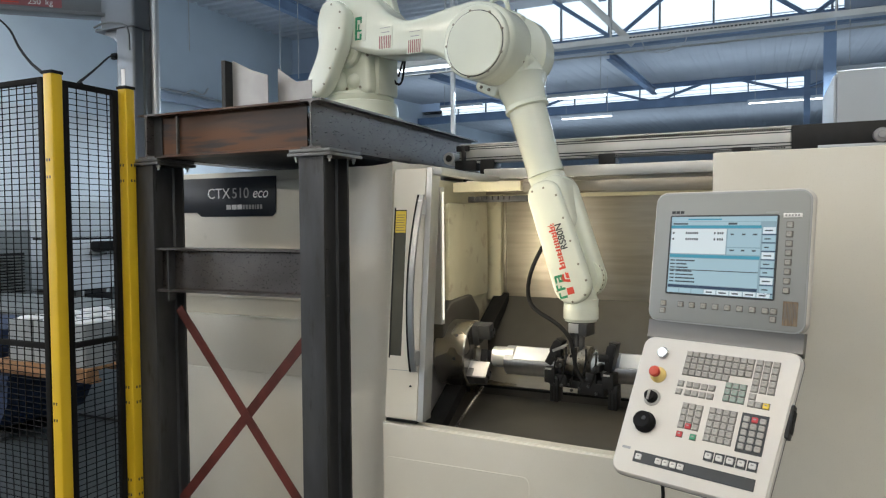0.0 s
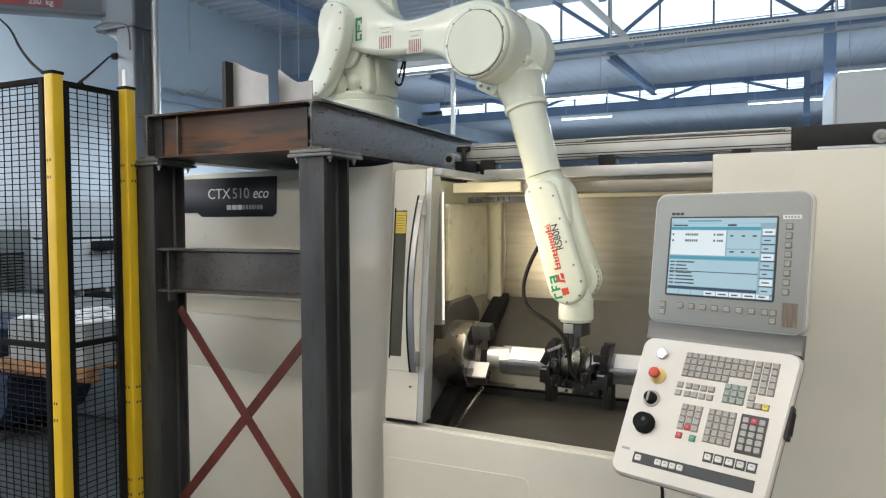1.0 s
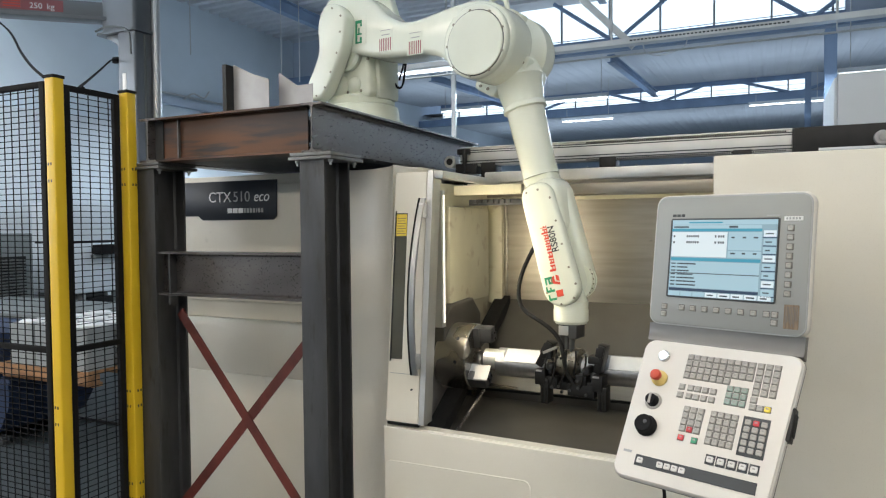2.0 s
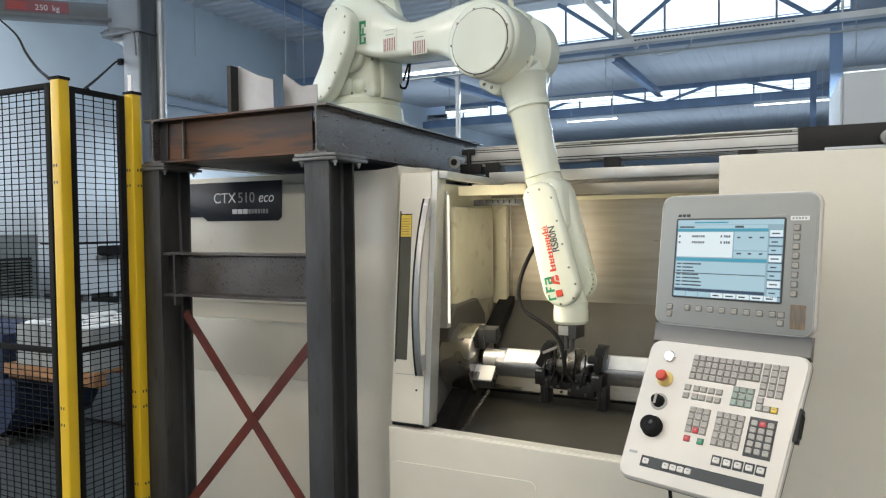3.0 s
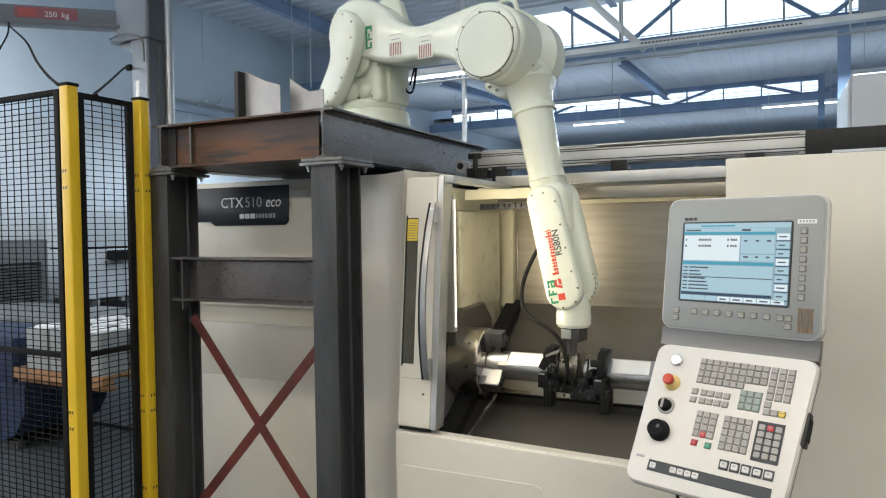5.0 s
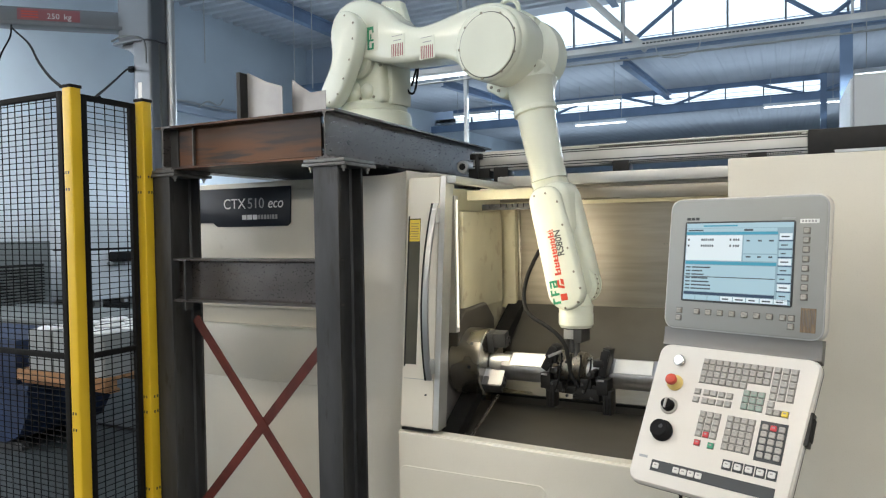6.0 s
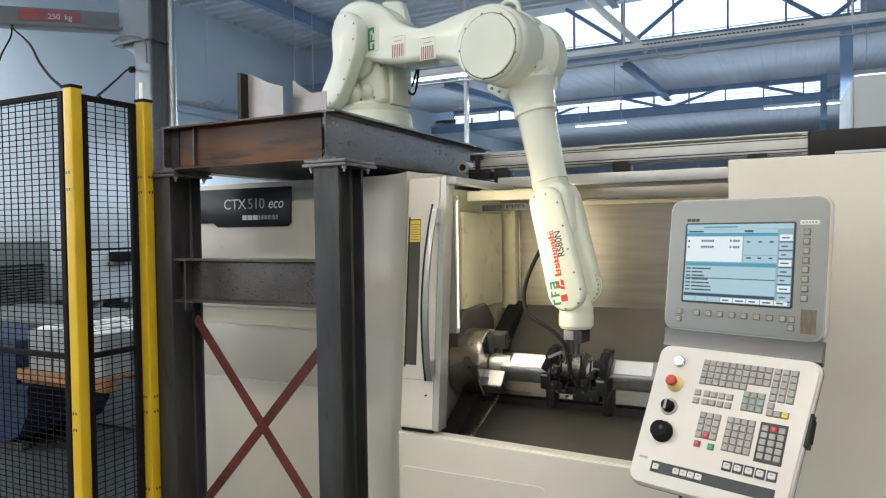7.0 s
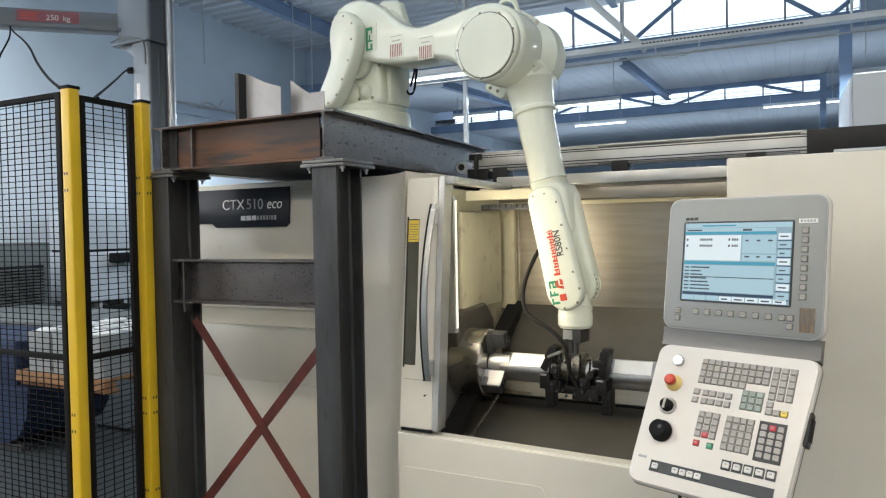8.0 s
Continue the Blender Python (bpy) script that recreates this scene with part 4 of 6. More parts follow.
# ---------------------------------------------------------------- linear axis on the lathe roof
def linear_axis():
    t = thing("linear_axis", (-0.7, 3.45, 1.9), "aluminium linear axis with black drive on the lathe roof", "linear drive")
    bm = bmesh.new()
    box(bm, -0.78, 0.80, -0.045, 0.045, 0.058, 0.150, 0.004)
    box(bm, -0.78, 0.80, -0.050, 0.050, 0.150, 0.158, 0.002)
    part("rail", bm, M_ALU, t)
    for z in (0.068, 0.082, 0.128, 0.138):
        part("groove", B(-0.78, 0.80, -0.0465, -0.044, z, z + 0.005), M_DARKINK, t)
    tooth = finish(B(-0.003, 0.003, -0.0012, 0.0012, -0.003, 0.003), "belt_tooth", M_RUBBER)
    for k in range(90):
        shared("belt_tooth", tooth, t, pose(-0.10 + k * 0.0098, -0.0475, 0.146))
        shared("belt_tooth", tooth, t, pose(-0.10 + k * 0.0098, -0.0475, 0.063))
    for x in (-0.62, 0.0, 0.6):
        part("foot", B(x - 0.04, x + 0.04, -0.05, 0.05, -0.035, 0.075, 0.004), M_ANOD, t)
    w = bmesh.new()
    rod(w, (-0.83, -0.07, 0.085), (-0.83, 0.05, 0.085), 0.034, 24, 0.004)
    pu = part("pulley", w, M_ALU, t, "belt pulley at the rail end")
    h = bmesh.new()
    rod(h, (-0.83, -0.073, 0.085), (-0.83, -0.070, 0.085), 0.018, 16)
    part("hub", h, M_ANOD, t)
    b = bmesh.new()
    box(b, -0.80, -0.68, -0.06, 0.055, 0.02, 0.072, 0.004)
    box(b, -0.79, -0.72, -0.062, 0.05, 0.120, 0.150, 0.004)
    box(b, -0.76, -0.74, -0.065, -0.04, 0.0, 0.15, 0.003)
    part("bracket", b, M_ANOD, t)
    part("drive", B(0.80, 1.22, -0.06, 0.06, 0.045, 0.158, 0.006), M_ANOD, t, "black drive housing")
    part("slide", B(0.90, 1.25, -0.075, -0.062, 0.052, 0.064, 0.002), M_WHITEM, t)
    part("slide_base", B(0.90, 1.22, -0.08, 0.06, 0.0, 0.044, 0.004), M_SHEET, t)
    m = bmesh.new()
    rod(m, (1.13, -0.09, 0.095), (1.13, -0.055, 0.095), 0.030, 20, 0.003)
    rod(m, (1.13, -0.10, 0.095), (1.13, -0.09, 0.095), 0.016, 16, 0.003)
    part("motor_cap", m, M_SHEET, t)
    c = bmesh.new()
    sweep(c, [(0.85, -0.03, 0.04), (0.78, -0.06, -0.005), (0.70, -0.08, -0.012), (0.62, -0.07, 0.0)], 0.006)
    part("cable", c, M_RUBBER, t)
    s = bmesh.new()
    box(s, -0.8, 1.2, 0.05, 0.20, -0.035, 0.0, 0.003)
    part("bearer", s, M_STEEL, t)


linear_axis()


def roof_rack():
    t = thing("roof_rack", (-0.6, 3.6, 1.865), "dark slatted machinery on the lathe roof", "machinery")
    part("body", B(-0.55, 0.42, 0.0, 0.10, 0.0, 0.075, 0.004), M_ANOD, t)
    for x in (-0.30, -0.05, 0.18, 0.33):
        b = bmesh.new()
        rod(b, (x, -0.005, 0.0), (x + 0.06, -0.005, 0.08), 0.007, 8)
        part("stay", b, M_ALU, t)


roof_rack()


def far_cabinet():
    t = thing("cabinet", (0.62, 4.5, 0), "tall pale grey machine cabinet behind the lathe", "cabinet")
    part("body", B(-0.27, 1.6, -0.1, 0.8, 0.02, 2.46, 0.01), M_WHITEM, t)
    part("plinth", B(-0.25, 1.58, -0.08, 0.78, 0, 0.02), M_BLACK, t)
    part("door_edge", B(-0.285, -0.272, -0.09, 0.7, 0.1, 2.44, 0.003), M_WHITEM, t)


far_cabinet()


# ---------------------------------------------------------------- operator panel
def panel_frames():
    p, a, b = radians(19.3), radians(8.6), radians(32)
    right = Vector((math.cos(p), -math.sin(p), 0))
    back = Vector((math.sin(p), math.cos(p), 0))
    out = []
    for tilt, c in ((a, Vector((-0.12, 2.158, 1.545))), (b, None)):
        up = Vector((0, 0, math.cos(tilt))) + back * math.sin(tilt)
        if c is None:
            c = Vector((-0.12, 2.158, 1.545)) + out[0][1] * -0.245
        nb = up.cross(right)
        m = Matrix((right, nb, up)).transposed().to_4x4()
        m.translation = c
        out.append((m, up))
    return out[0][0], out[1][0]


def operator_panel():
    up, low = panel_frames()
    root = thing("operator_panel", Matrix.Translation((-0.12, 2.2, 1.4)), "grey and white machine operator panel on a swivel arm", "control panel")
    inv = root.matrix_world.inverted()
    U, L = inv @ up, inv @ low

    def put(name, bm, mat, m, label="", parent=None, angle=35):
        for v in bm.verts:
            v.co = m @ v.co
        return part(name, bm, mat, parent or root, label, angle)
    bm = bmesh.new()
    slab(bm, rounded(-0.212, 0.243, -0.205, 0.192, 0.035, 8)[:], 0.003, 0.030, 0.008)
    put("case", bm, M_PANELWHITE, U, "rounded light case")
    bm = bmesh.new()
    slab(bm, rounded(-0.205, 0.235, -0.200, 0.184, 0.028, 8), 0.0, 0.010, 0.003)
    fascia = put("screen_fascia", bm, M_PANELGREY, U, "grey metallic screen fascia")
    tr = bmesh.new()
    slab(tr, rounded(-0.207, 0.238, -0.203, 0.187, 0.031, 8), 0.001, 0.0065, 0.001, 1)
    put("trim_line", tr, M_GREYINK, U)
    # screen
    bz = bmesh.new()
    slab(bz, rounded(-0.158, 0.157, -0.119, 0.119, 0.006, 3), -0.002, 0.002, 0.001)
    put("bezel", bz, M_DARKINK, U, "dark screen surround")

    def tile(x0, x1, z0, z1, mat, dep):
        return put("screen_tile", B(x0, x1, -0.003 - dep * 0.0004, -0.002, z0, z1), mat, U, parent=scr)
    scr = put("screen", B(-0.152, 0.152, -0.003, -0.001, -0.114, 0.114), M_S_BACK, U, "lit monitor screen with pale blue dialog page")
    tile(-0.152, 0.152, 0.100, 0.114, M_S_PALE, 1)
    tile(-0.152, 0.112, 0.080, 0.088, M_S_BLUE, 1)
    tile(-0.150, 0.110, 0.0885, 0.0985, M_S_PALE, 1)
    tile(-0.150, 0.016, 0.004, 0.078, M_S_WHITE, 1)
    tile(0.020, 0.112, 0.026, 0.078, M_S_PALE, 1)
    tile(0.020, 0.112, 0.004, 0.023, M_S_PALE, 1)
    tile(-0.150, 0.112, -0.008, 0.001, M_S_BLUE, 1)
    tile(-0.150, 0.110, -0.088, -0.010, M_S_PALE, 1)
    tile(-0.150, 0.110, -0.046, -0.0435, M_S_INK, 2)
    tile(-0.150, 0.110, -0.098, -0.090, M_S_NAVY, 1)
    for k in range(8):
        z = 0.083 - k * 0.0235
        tile(0.117, 0.150, z - 0.018, z, M_S_PALE if k % 3 else M_S_WHITE, 1)
        tile(0.115, 0.152, z - 0.0215, z - 0.0188, M_S_NAVY, 1)
        tile(0.122, 0.143 - (k % 3) * 0.004, z - 0.011, z - 0.0075, M_S_INK, 2)
    for k in range(8):
        x = -0.150 + k * 0.0372
        tile(x, x + 0.0345, -0.113, -0.100, M_S_PALE if k in (0, 1, 2) else M_S_WHITE, 1)
        if k > 2:
            tile(x + 0.006, x + 0.028 - (k % 2) * 0.004, -0.109, -0.105, M_S_INK, 2)
    rnd = random.Random(4)
    for k, z in enumerate((0.062, 0.044)):
        tile(-0.146, -0.141, z, z + 0.006, M_S_INK, 2)
        for x, n in ((-0.105, 3), (-0.085, 3), (-0.020, 1), (-0.010, 3)):
            for j in range(n):
                tile(x + j * 0.0065, x + j * 0.0065 + 0.0045, z, z + 0.0065, M_S_INK, 2)
    for k, z in enumerate((0.060, 0.048, 0.014, 0.008)):
        for x in (0.028, 0.060, 0.090):
            if rnd.random() < 0.75:
                tile(x, x + rnd.uniform(0.008, 0.018), z, z + 0.0045, M_S_INK, 2)
    for k in range(7):
        z = -0.019 - k * 0.0105
        tile(-0.147, -0.133, z, z + 0.004, M_S_INK, 2)
        tile(-0.129, -0.129 + rnd.uniform(0.025, 0.065), z, z + 0.004, M_S_INK, 2)
    tile(-0.10, 0.0, 0.104, 0.108, M_S_BLUE, 2)
    tile(0.02, 0.045, 0.090, 0.096, M_S_INK, 2)
    tile(-0.146, -0.10, 0.0905, 0.095, M_S_INK, 2)
    # makers mark and tag plate as plain bars
    for k in range(3):
        put("maker_mark", B(-0.154 + k * 0.0135, -0.143 + k * 0.0135, -0.001, 0.001, 0.124, 0.132), M_DARKINK, U)
    put("tag_plate", B(0.167, 0.215, -0.0015, 0.001, 0.110, 0.122), M_WHITEINK, U, "small white tag plate")
    for k in range(5):
        put("tag_mark", B(0.172 + k * 0.008, 0.177 + k * 0.008, -0.002, -0.001, 0.113, 0.119), M_GREYINK, U)
    put("maker_small", B(0.12, 0.155, -0.001, 0.001, 0.124, 0.127), M_GREYINK, U)
    wl = put("brass_label", B(0.180, 0.218, -0.0015, 0.001, -0.183, -0.118), M_BROWNLABEL, U, "brown printed label")
    for k in range(9):
        put("label_line", B(0.184 + k * 0.0036, 0.1855 + k * 0.0036, -0.002, -0.001, -0.178 + rnd.uniform(0, 0.02), -0.123), M_WELL, U)

    def key_mesh(w, h, mat, nm):
        k = bmesh.new()
        slab(k, rounded(-w / 2, w / 2, -h / 2, h / 2, 0.0025, 2), -0.005, 0.001, 0.0014, 1)
        return finish(k, nm, mat)
    key = key_mesh(0.0155, 0.0150, M_KEY, "key")
    well = finish(B(-0.0092, 0.0092, -0.0012, 0.0004, -0.0089, 0.0089), "key_well", M_WELL)
    kteal = key_mesh(0.0155, 0.015, M_KEYTEAL, "key")
    kred, kgreen, kyel = key_mesh(0.0155, 0.015, M_KEYRED, "key"), key_mesh(0.0155, 0.015, M_KEYGREEN, "key"), key_mesh(0.0155, 0.015, M_KEYYEL, "key")
    kwhite, kpale = key_mesh(0.0175, 0.016, M_KEYWHITE, "key"), key_mesh(0.0145, 0.014, M_KEY, "key")
    legend = finish(B(-0.0035, 0.0035, -0.0054, -0.0048, -0.0018, 0.0018), "legend", M_KEYFACE)

    def press(x, z, m, me, mark=True, surround=True):
        k = shared("key", me, root, m @ pose(x, 0, z))
        if surround:
            shared("key_well", well, root, m @ pose(x, 0.0005, z))
        if mark:
            shared("legend", legend, k, pose(0, 0, 0.0015))
    for k in range(8):
        press(0.1855, 0.090 - k * 0.0256, U, kpale)
    for k in range(9):
        press(-0.161 + 0.020 + k * 0.0345 if k else -0.161, -0.148, U, kpale)
    press(0.157, -0.148, U, kpale)
    press(-0.162, -0.170, U, kpale)
    press(0.156, -0.170, U, kpale)
    # curved band between the two halves
    bd = bmesh.new()
    sec = []
    for w in (-1, 1):
        x = -0.206 if w < 0 else 0.236
        loop = []
        for k in range(9):
            a = k / 8
            p_u = U @ Vector((x, 0.004, -0.200 - 0.03 * a))
            p_l = L @ Vector((x, 0.002, 0.022 - 0.03 * a))
            loop.append(p_u.lerp(p_l, a * a * (3 - 2 * a)))
        q = [U @ Vector((x, 0.03, -0.20)), L @ Vector((x, 0.028, -0.01))]
        sec.append(loop + q[::-1])
    rings(bd, sec)
    part("bent_band", bd, M_PANELBAND, root, "grey bent metal band")
    # lower keyboard
    def taper(x0, x1, z0, z1, r, nar=0.0):
        return [(x - (nar * (z1 - z) / (z1 - z0) if x > 0 else -nar * 0.25 * (z1 - z) / (z1 - z0)), z) for x, z in rounded(x0, x1, z0, z1, r, 8)]
    bm = bmesh.new()
    slab(bm, taper(-0.210, 0.243, -0.428, -0.004, 0.035, 0.022), 0.004, 0.030, 0.007)
    put("keyboard_case", bm, M_PANELWHITE, L)
    bm = bmesh.new()
    slab(bm, taper(-0.2112, 0.2442, -0.4292, -0.003, 0.036, 0.022), 0.019, 0.022, 0.001, 2)
    put("edge_strip", bm, M_WELL, L, "dark edge seal")
    bm = bmesh.new()
    slab(bm, taper(-0.206, 0.239, -0.424, -0.008, 0.032, 0.022), 0.0, 0.010, 0.003)
    put("keyboard_plate", bm, M_PANELWHITE, L, "light keyboard plate")

    def block(x0, z0, cols, rows, mes=None, skip=(), dx=0.0192, dz=0.0190, mat=None):
        for r in range(rows):
            for c in range(cols):
                if (r, c) in skip:
                    continue
                me = (mes or {}).get((r, c), mat or key)
                press(x0 + c * dx, z0 - r * dz, L, me)
    block(-0.0575, -0.049, 10, 4, skip={(3, 7), (3, 8), (3, 9)})
    block(0.138, -0.049, 3, 5, dx=0.0215)
    press(0.137, -0.146, L, key)
    for k in range(2):
        press(0.138 + k * 0.019, -0.166, L, key)
    press(0.176, -0.166, L, kyel)
    block(-0.0625, -0.141, 2, 2, dx=0.026, dz=0.024)
    block(-0.016, -0.141, 3, 2, dx=0.0218, dz=0.024)
    block(0.071, -0.125, 3, 3, dx=0.0195, mat=kteal)
    block(-0.032, -0.203, 3, 4, {(3, 1): kred}, dx=0.0203, dz=0.0187)
    block(0.0445, -0.203, 4, 5, dx=0.0187, dz=0.0192)
    put("key_field", B(0.122, 0.190, -0.0015, 0.0, -0.298, -0.192), M_DARKINK, L, "black key field")
    block(0.1355, -0.208, 3, 5, {(0, 1): kred}, dx=0.0208, dz=0.0185)
    press(-0.030, -0.285, L, kred)
    press(0.008, -0.286, L, kgreen)
    for k in range(5):
        x = 0.061 + k * 0.0282
        put("key_field", B(x - 0.0125, x + 0.0125, -0.0015, 0.0, -0.340, -0.313), M_DARKINK, L)
        press(x, -0.326, L, kwhite, surround=False)
    put("key_field", B(-0.142, 0.188, -0.0015, 0.0, -0.388, -0.357), M_DARKINK, L)
    for x in (-0.127, -0.068, -0.047, -0.026, -0.005):
        press(x, -0.372, L, kwhite, surround=False)
    put("slot_tag", B(-0.183, -0.158, -0.001, 0.0, -0.357, -0.350), M_GREYINK, L)

    def turned(name, x, z, prof, mat, label):
        b = bmesh.new()
        spin(b, (x, 0, z), (0, -1, 0), prof, 32)
        return put(name, b, mat, L, label)
    turned("lamp_ring", -0.137, -0.058, [(0, 0.017), (0.008, 0.017), (0.010, 0.014)], M_CHROME, "chrome button ring")
    turned("lamp_button", -0.137, -0.058, [(0.008, 0.013), (0.014, 0.013), (0.016, 0.010)], M_LAMPW, "lit white push button")
    turned("stop_collar", -0.134, -0.127, [(0, 0.0235), (0.006, 0.0235), (0.010, 0.020), (0.018, 0.013)], M_ESTOPY, "yellow emergency stop collar")
    turned("stop_button", -0.134, -0.127, [(0.010, 0.010), (0.022, 0.011), (0.024, 0.0155), (0.033, 0.0165), (0.038, 0.0135), (0.040, 0.007)], M_RED, "red mushroom emergency stop")
    turned("dial_scale", -0.135, -0.197, [(0, 0.025), (0.002, 0.025), (0.003, 0.024)], M_KEY, "silver dial scale")
    turned("small_dial", -0.135, -0.197, [(0.002, 0.018), (0.006, 0.017), (0.024, 0.015), (0.026, 0.012)], M_BLACK, "black rotary selector")
    put("dial_grip", B(-0.138, -0.132, -0.030, -0.024, -0.212, -0.182, 0.001), M_KEY, L)
    turned("large_dial", -0.134, -0.273, [(0, 0.030), (0.006, 0.031), (0.010, 0.028), (0.028, 0.026), (0.031, 0.022)], M_BLACK, "large black hand dial")
    turned("dial_spot", -0.128, -0.268, [(0.031, 0.006), (0.033, 0.005)], M_STEEL, "")
    # side connector flap
    put("side_flap", B(0.225, 0.240, 0.006, 0.034, -0.235, -0.145, 0.004), M_ANOD, L, "black side connector flap")
    put("flap_grip", B(0.239, 0.243, 0.010, 0.030, -0.220, -0.160, 0.0015), M_RUBBER, L)
    # arm to the machine
    a = bmesh.new()
    rod(a, inv @ Vector((-0.07, 2.19, 1.50)), inv @ Vector((0.02, 2.55, 1.50)), 0.045, 20)
    part("swivel_arm", a, M_PANELWHITE, root)
    cb = bmesh.new()
    c0 = L @ Vector((-0.06, 0.04, -0.42))
    sweep(cb, [c0, c0 + Vector((0, 0.01, -0.05)), c0 + Vector((-0.02, 0.05, -0.12)), c0 + Vector((-0.05, 0.12, -0.2))], 0.005)
    part("cable", cb, M_RUBBER, root)


operator_panel()


# ---------------------------------------------------------------- robot (arm plane: x out along the arm, y away, z up from the mounting plate)
BASE = (-1.9, 3.1, 2.165)
YAW = -8.8
J2, J3, J5 = Vector((0.03, 0.255)), Vector((0.804, 0.275)), Vector((1.088, -0.770))


def shifted(bm, p):
    for v in bm.verts:
        v.co -= Vector((p.x, 0, p.y))
    return bm


def robot():
    t = thing("industrial_robot", pose(*BASE, 0, 0, YAW), "ivory six-axis industrial robot holding a steel shaft", "robot")

    def fixed(name, bm, mat=M_ROBOT, label="", parent=None):
        return part(name, bm, mat, parent or t, label)
    bm = bmesh.new()
    spin(bm, (0, 0, 0), (0, 0, 1), [(0, 0.215), (0.014, 0.215), (0.018, 0.198), (0.070, 0.192), (0.086, 0.188), (0.092, 0.176)], 56)
    fixed("base", bm, M_ROBOT2)
    bm = bmesh.new()
    spin(bm, (0, 0, 0.092), (0, 0, 1), [(0, 0.165), (0.01, 0.172), (0.03, 0.172), (0.045, 0.155)], 40)
    box(bm, -0.125, 0.182, -0.075, 0.085, 0.115, 0.375, 0.018)
    slab(bm, hull2d([(-0.085, 0.150, 0.03), (0.135, 0.150, 0.03), (0.10, 0.34, 0.05), (-0.05, 0.34, 0.05)]), -0.125, -0.05, 0.022)
    fixed("swivel_body", bm, M_ROBOT2, "cast ivory swivel body")
    bm = bmesh.new()
    rod(bm, (0.03, -0.16, 0.335), (0.03, 0.12, 0.335), 0.085, 36, 0.012)
    fixed("shoulder_drive", bm, M_ROBOT2)
    for x, z, r, dep in ((-0.040, 0.185, 0.062, 0.07), (0.062, 0.182, 0.042, 0.05)):
        b = bmesh.new()
        spin(b, (x, -0.10, z), (0.12, -1, 0.10), [(0, r), (dep * 0.45, r * 0.97), (dep * 0.75, r * 0.80), (dep * 0.95, r * 0.45), (dep, r * 0.12)], 28)
        fixed("drive_boss", b, M_ROBOT2, "rounded cast motor boss")
    for x, z in ((-0.043, 0.178), (-0.085, 0.140), (0.020, 0.150), (0.105, 0.150), (0.150, 0.300)):
        b = bmesh.new()
        bolt_head(b, (x, -0.168 if x < -0.04 and z > 0.15 else -0.122, z), (0, -1, 0), 0.008, 0.008)
        fixed("bolt", b, M_BOLT)
    fixed("type_plate", B(-0.020, 0.035, -0.168, -0.158, 0.262, 0.296), M_DARKINK, "small dark type plate")
    c = bmesh.new()
    sweep(c, [(0.235, 0.10, 0.42), (0.232, 0.08, 0.33), (0.215, 0.07, 0.20), (0.19, 0.06, 0.185), (0.17, 0.05, 0.22)], 0.006)
    fixed("cable", c, M_RUBBER)
    c = bmesh.new()
    sweep(c, [(0.222, 0.10, 0.42), (0.220, 0.08, 0.32), (0.20, 0.06, 0.22)], 0.005)
    fixed("cable", c, M_RUBBER)
    # bolted cover at the shoulder
    bm = bmesh.new()
    slab(bm, smooth_outline([(-0.072, 0.47), (-0.030, 0.552), (0.045, 0.556), (0.104, 0.500), (0.110, 0.44), (0.092, 0.345), (0.044, 0.250), (-0.004, 0.165), (-0.050, 0.118), (-0.105, 0.106), (-0.148, 0.135), (-0.143, 0.200), (-0.105, 0.262), (-0.068, 0.345)]), -0.245, -0.165, 0.018)
    cov = fixed("link_cover", bm, M_ROBOT, "bolted ivory shoulder cover")
    for x, z in ((0.030, 0.535), (0.084, 0.490), (0.079, 0.415), (0.055, 0.318), (0.014, 0.232), (-0.026, 0.162), (-0.082, 0.127), (-0.122, 0.124)):
        b = bmesh.new()
        bolt_head(b, (x, -0.242, z), (0, -1, 0), 0.006, 0.005)
        fixed("bolt", b, M_BOLT, parent=cov)

    # lower arm, pivots at the shoulder
    bm = bmesh.new()
    arm_side = smooth_outline([(-0.132, 0.50), (-0.098, 0.592), (-0.030, 0.628), (0.060, 0.630), (0.150, 0.598), (0.225, 0.548), (0.300, 0.478), (0.400, 0.434), (0.500, 0.436), (0.600, 0.452), (0.700, 0.466), (0.800, 0.468),
                               (0.900, 0.430), (0.965, 0.350), (0.972, 0.260), (0.930, 0.170), (0.850, 0.122), (0.760, 0.132), (0.680, 0.185), (0.600, 0.246), (0.500, 0.272), (0.380, 0.278), (0.250, 0.288), (0.120, 0.318), (0.020, 0.348), (-0.080, 0.395)])
    slab(bm, arm_side, -0.172, 0.02, 0.028, 5)
    slab(bm, hull2d([(0.800, 0.285, 0.160)]), -0.196, -0.10, 0.014)
    arm = part("lower_arm", shifted(bm, J2), M_ROBOT, t, "broad ivory lower arm with round elbow")

    def on(parent, pivot, name, bm, mat, label=""):
        return part(name, shifted(bm, pivot), mat, parent, label)
    b = bmesh.new()
    spin(b, (0.804, -0.196, 0.275), (0, -1, 0), [(0, 0.1405), (0.0012, 0.1405)], 56)
    on(arm, J2, "cover_joint", b, M_DARKINK)
    b = bmesh.new()
    spin(b, (0.804, -0.1965, 0.275), (0, -1, 0), [(0, 0.1365), (0.004, 0.1365), (0.006, 0.134)], 56)
    on(arm, J2, "elbow_cover", b, M_ROBOT, "round bolted elbow cover")
    for k in range(9):
        a = radians(20 + k * 40)
        b = bmesh.new()
        bolt_head(b, (0.804 + 0.141 * math.cos(a), -0.196, 0.275 + 0.141 * math.sin(a)), (0, -1, 0), 0.0065, 0.006)
        on(arm, J2, "bolt", b, M_BOLT)
    b = bmesh.new()
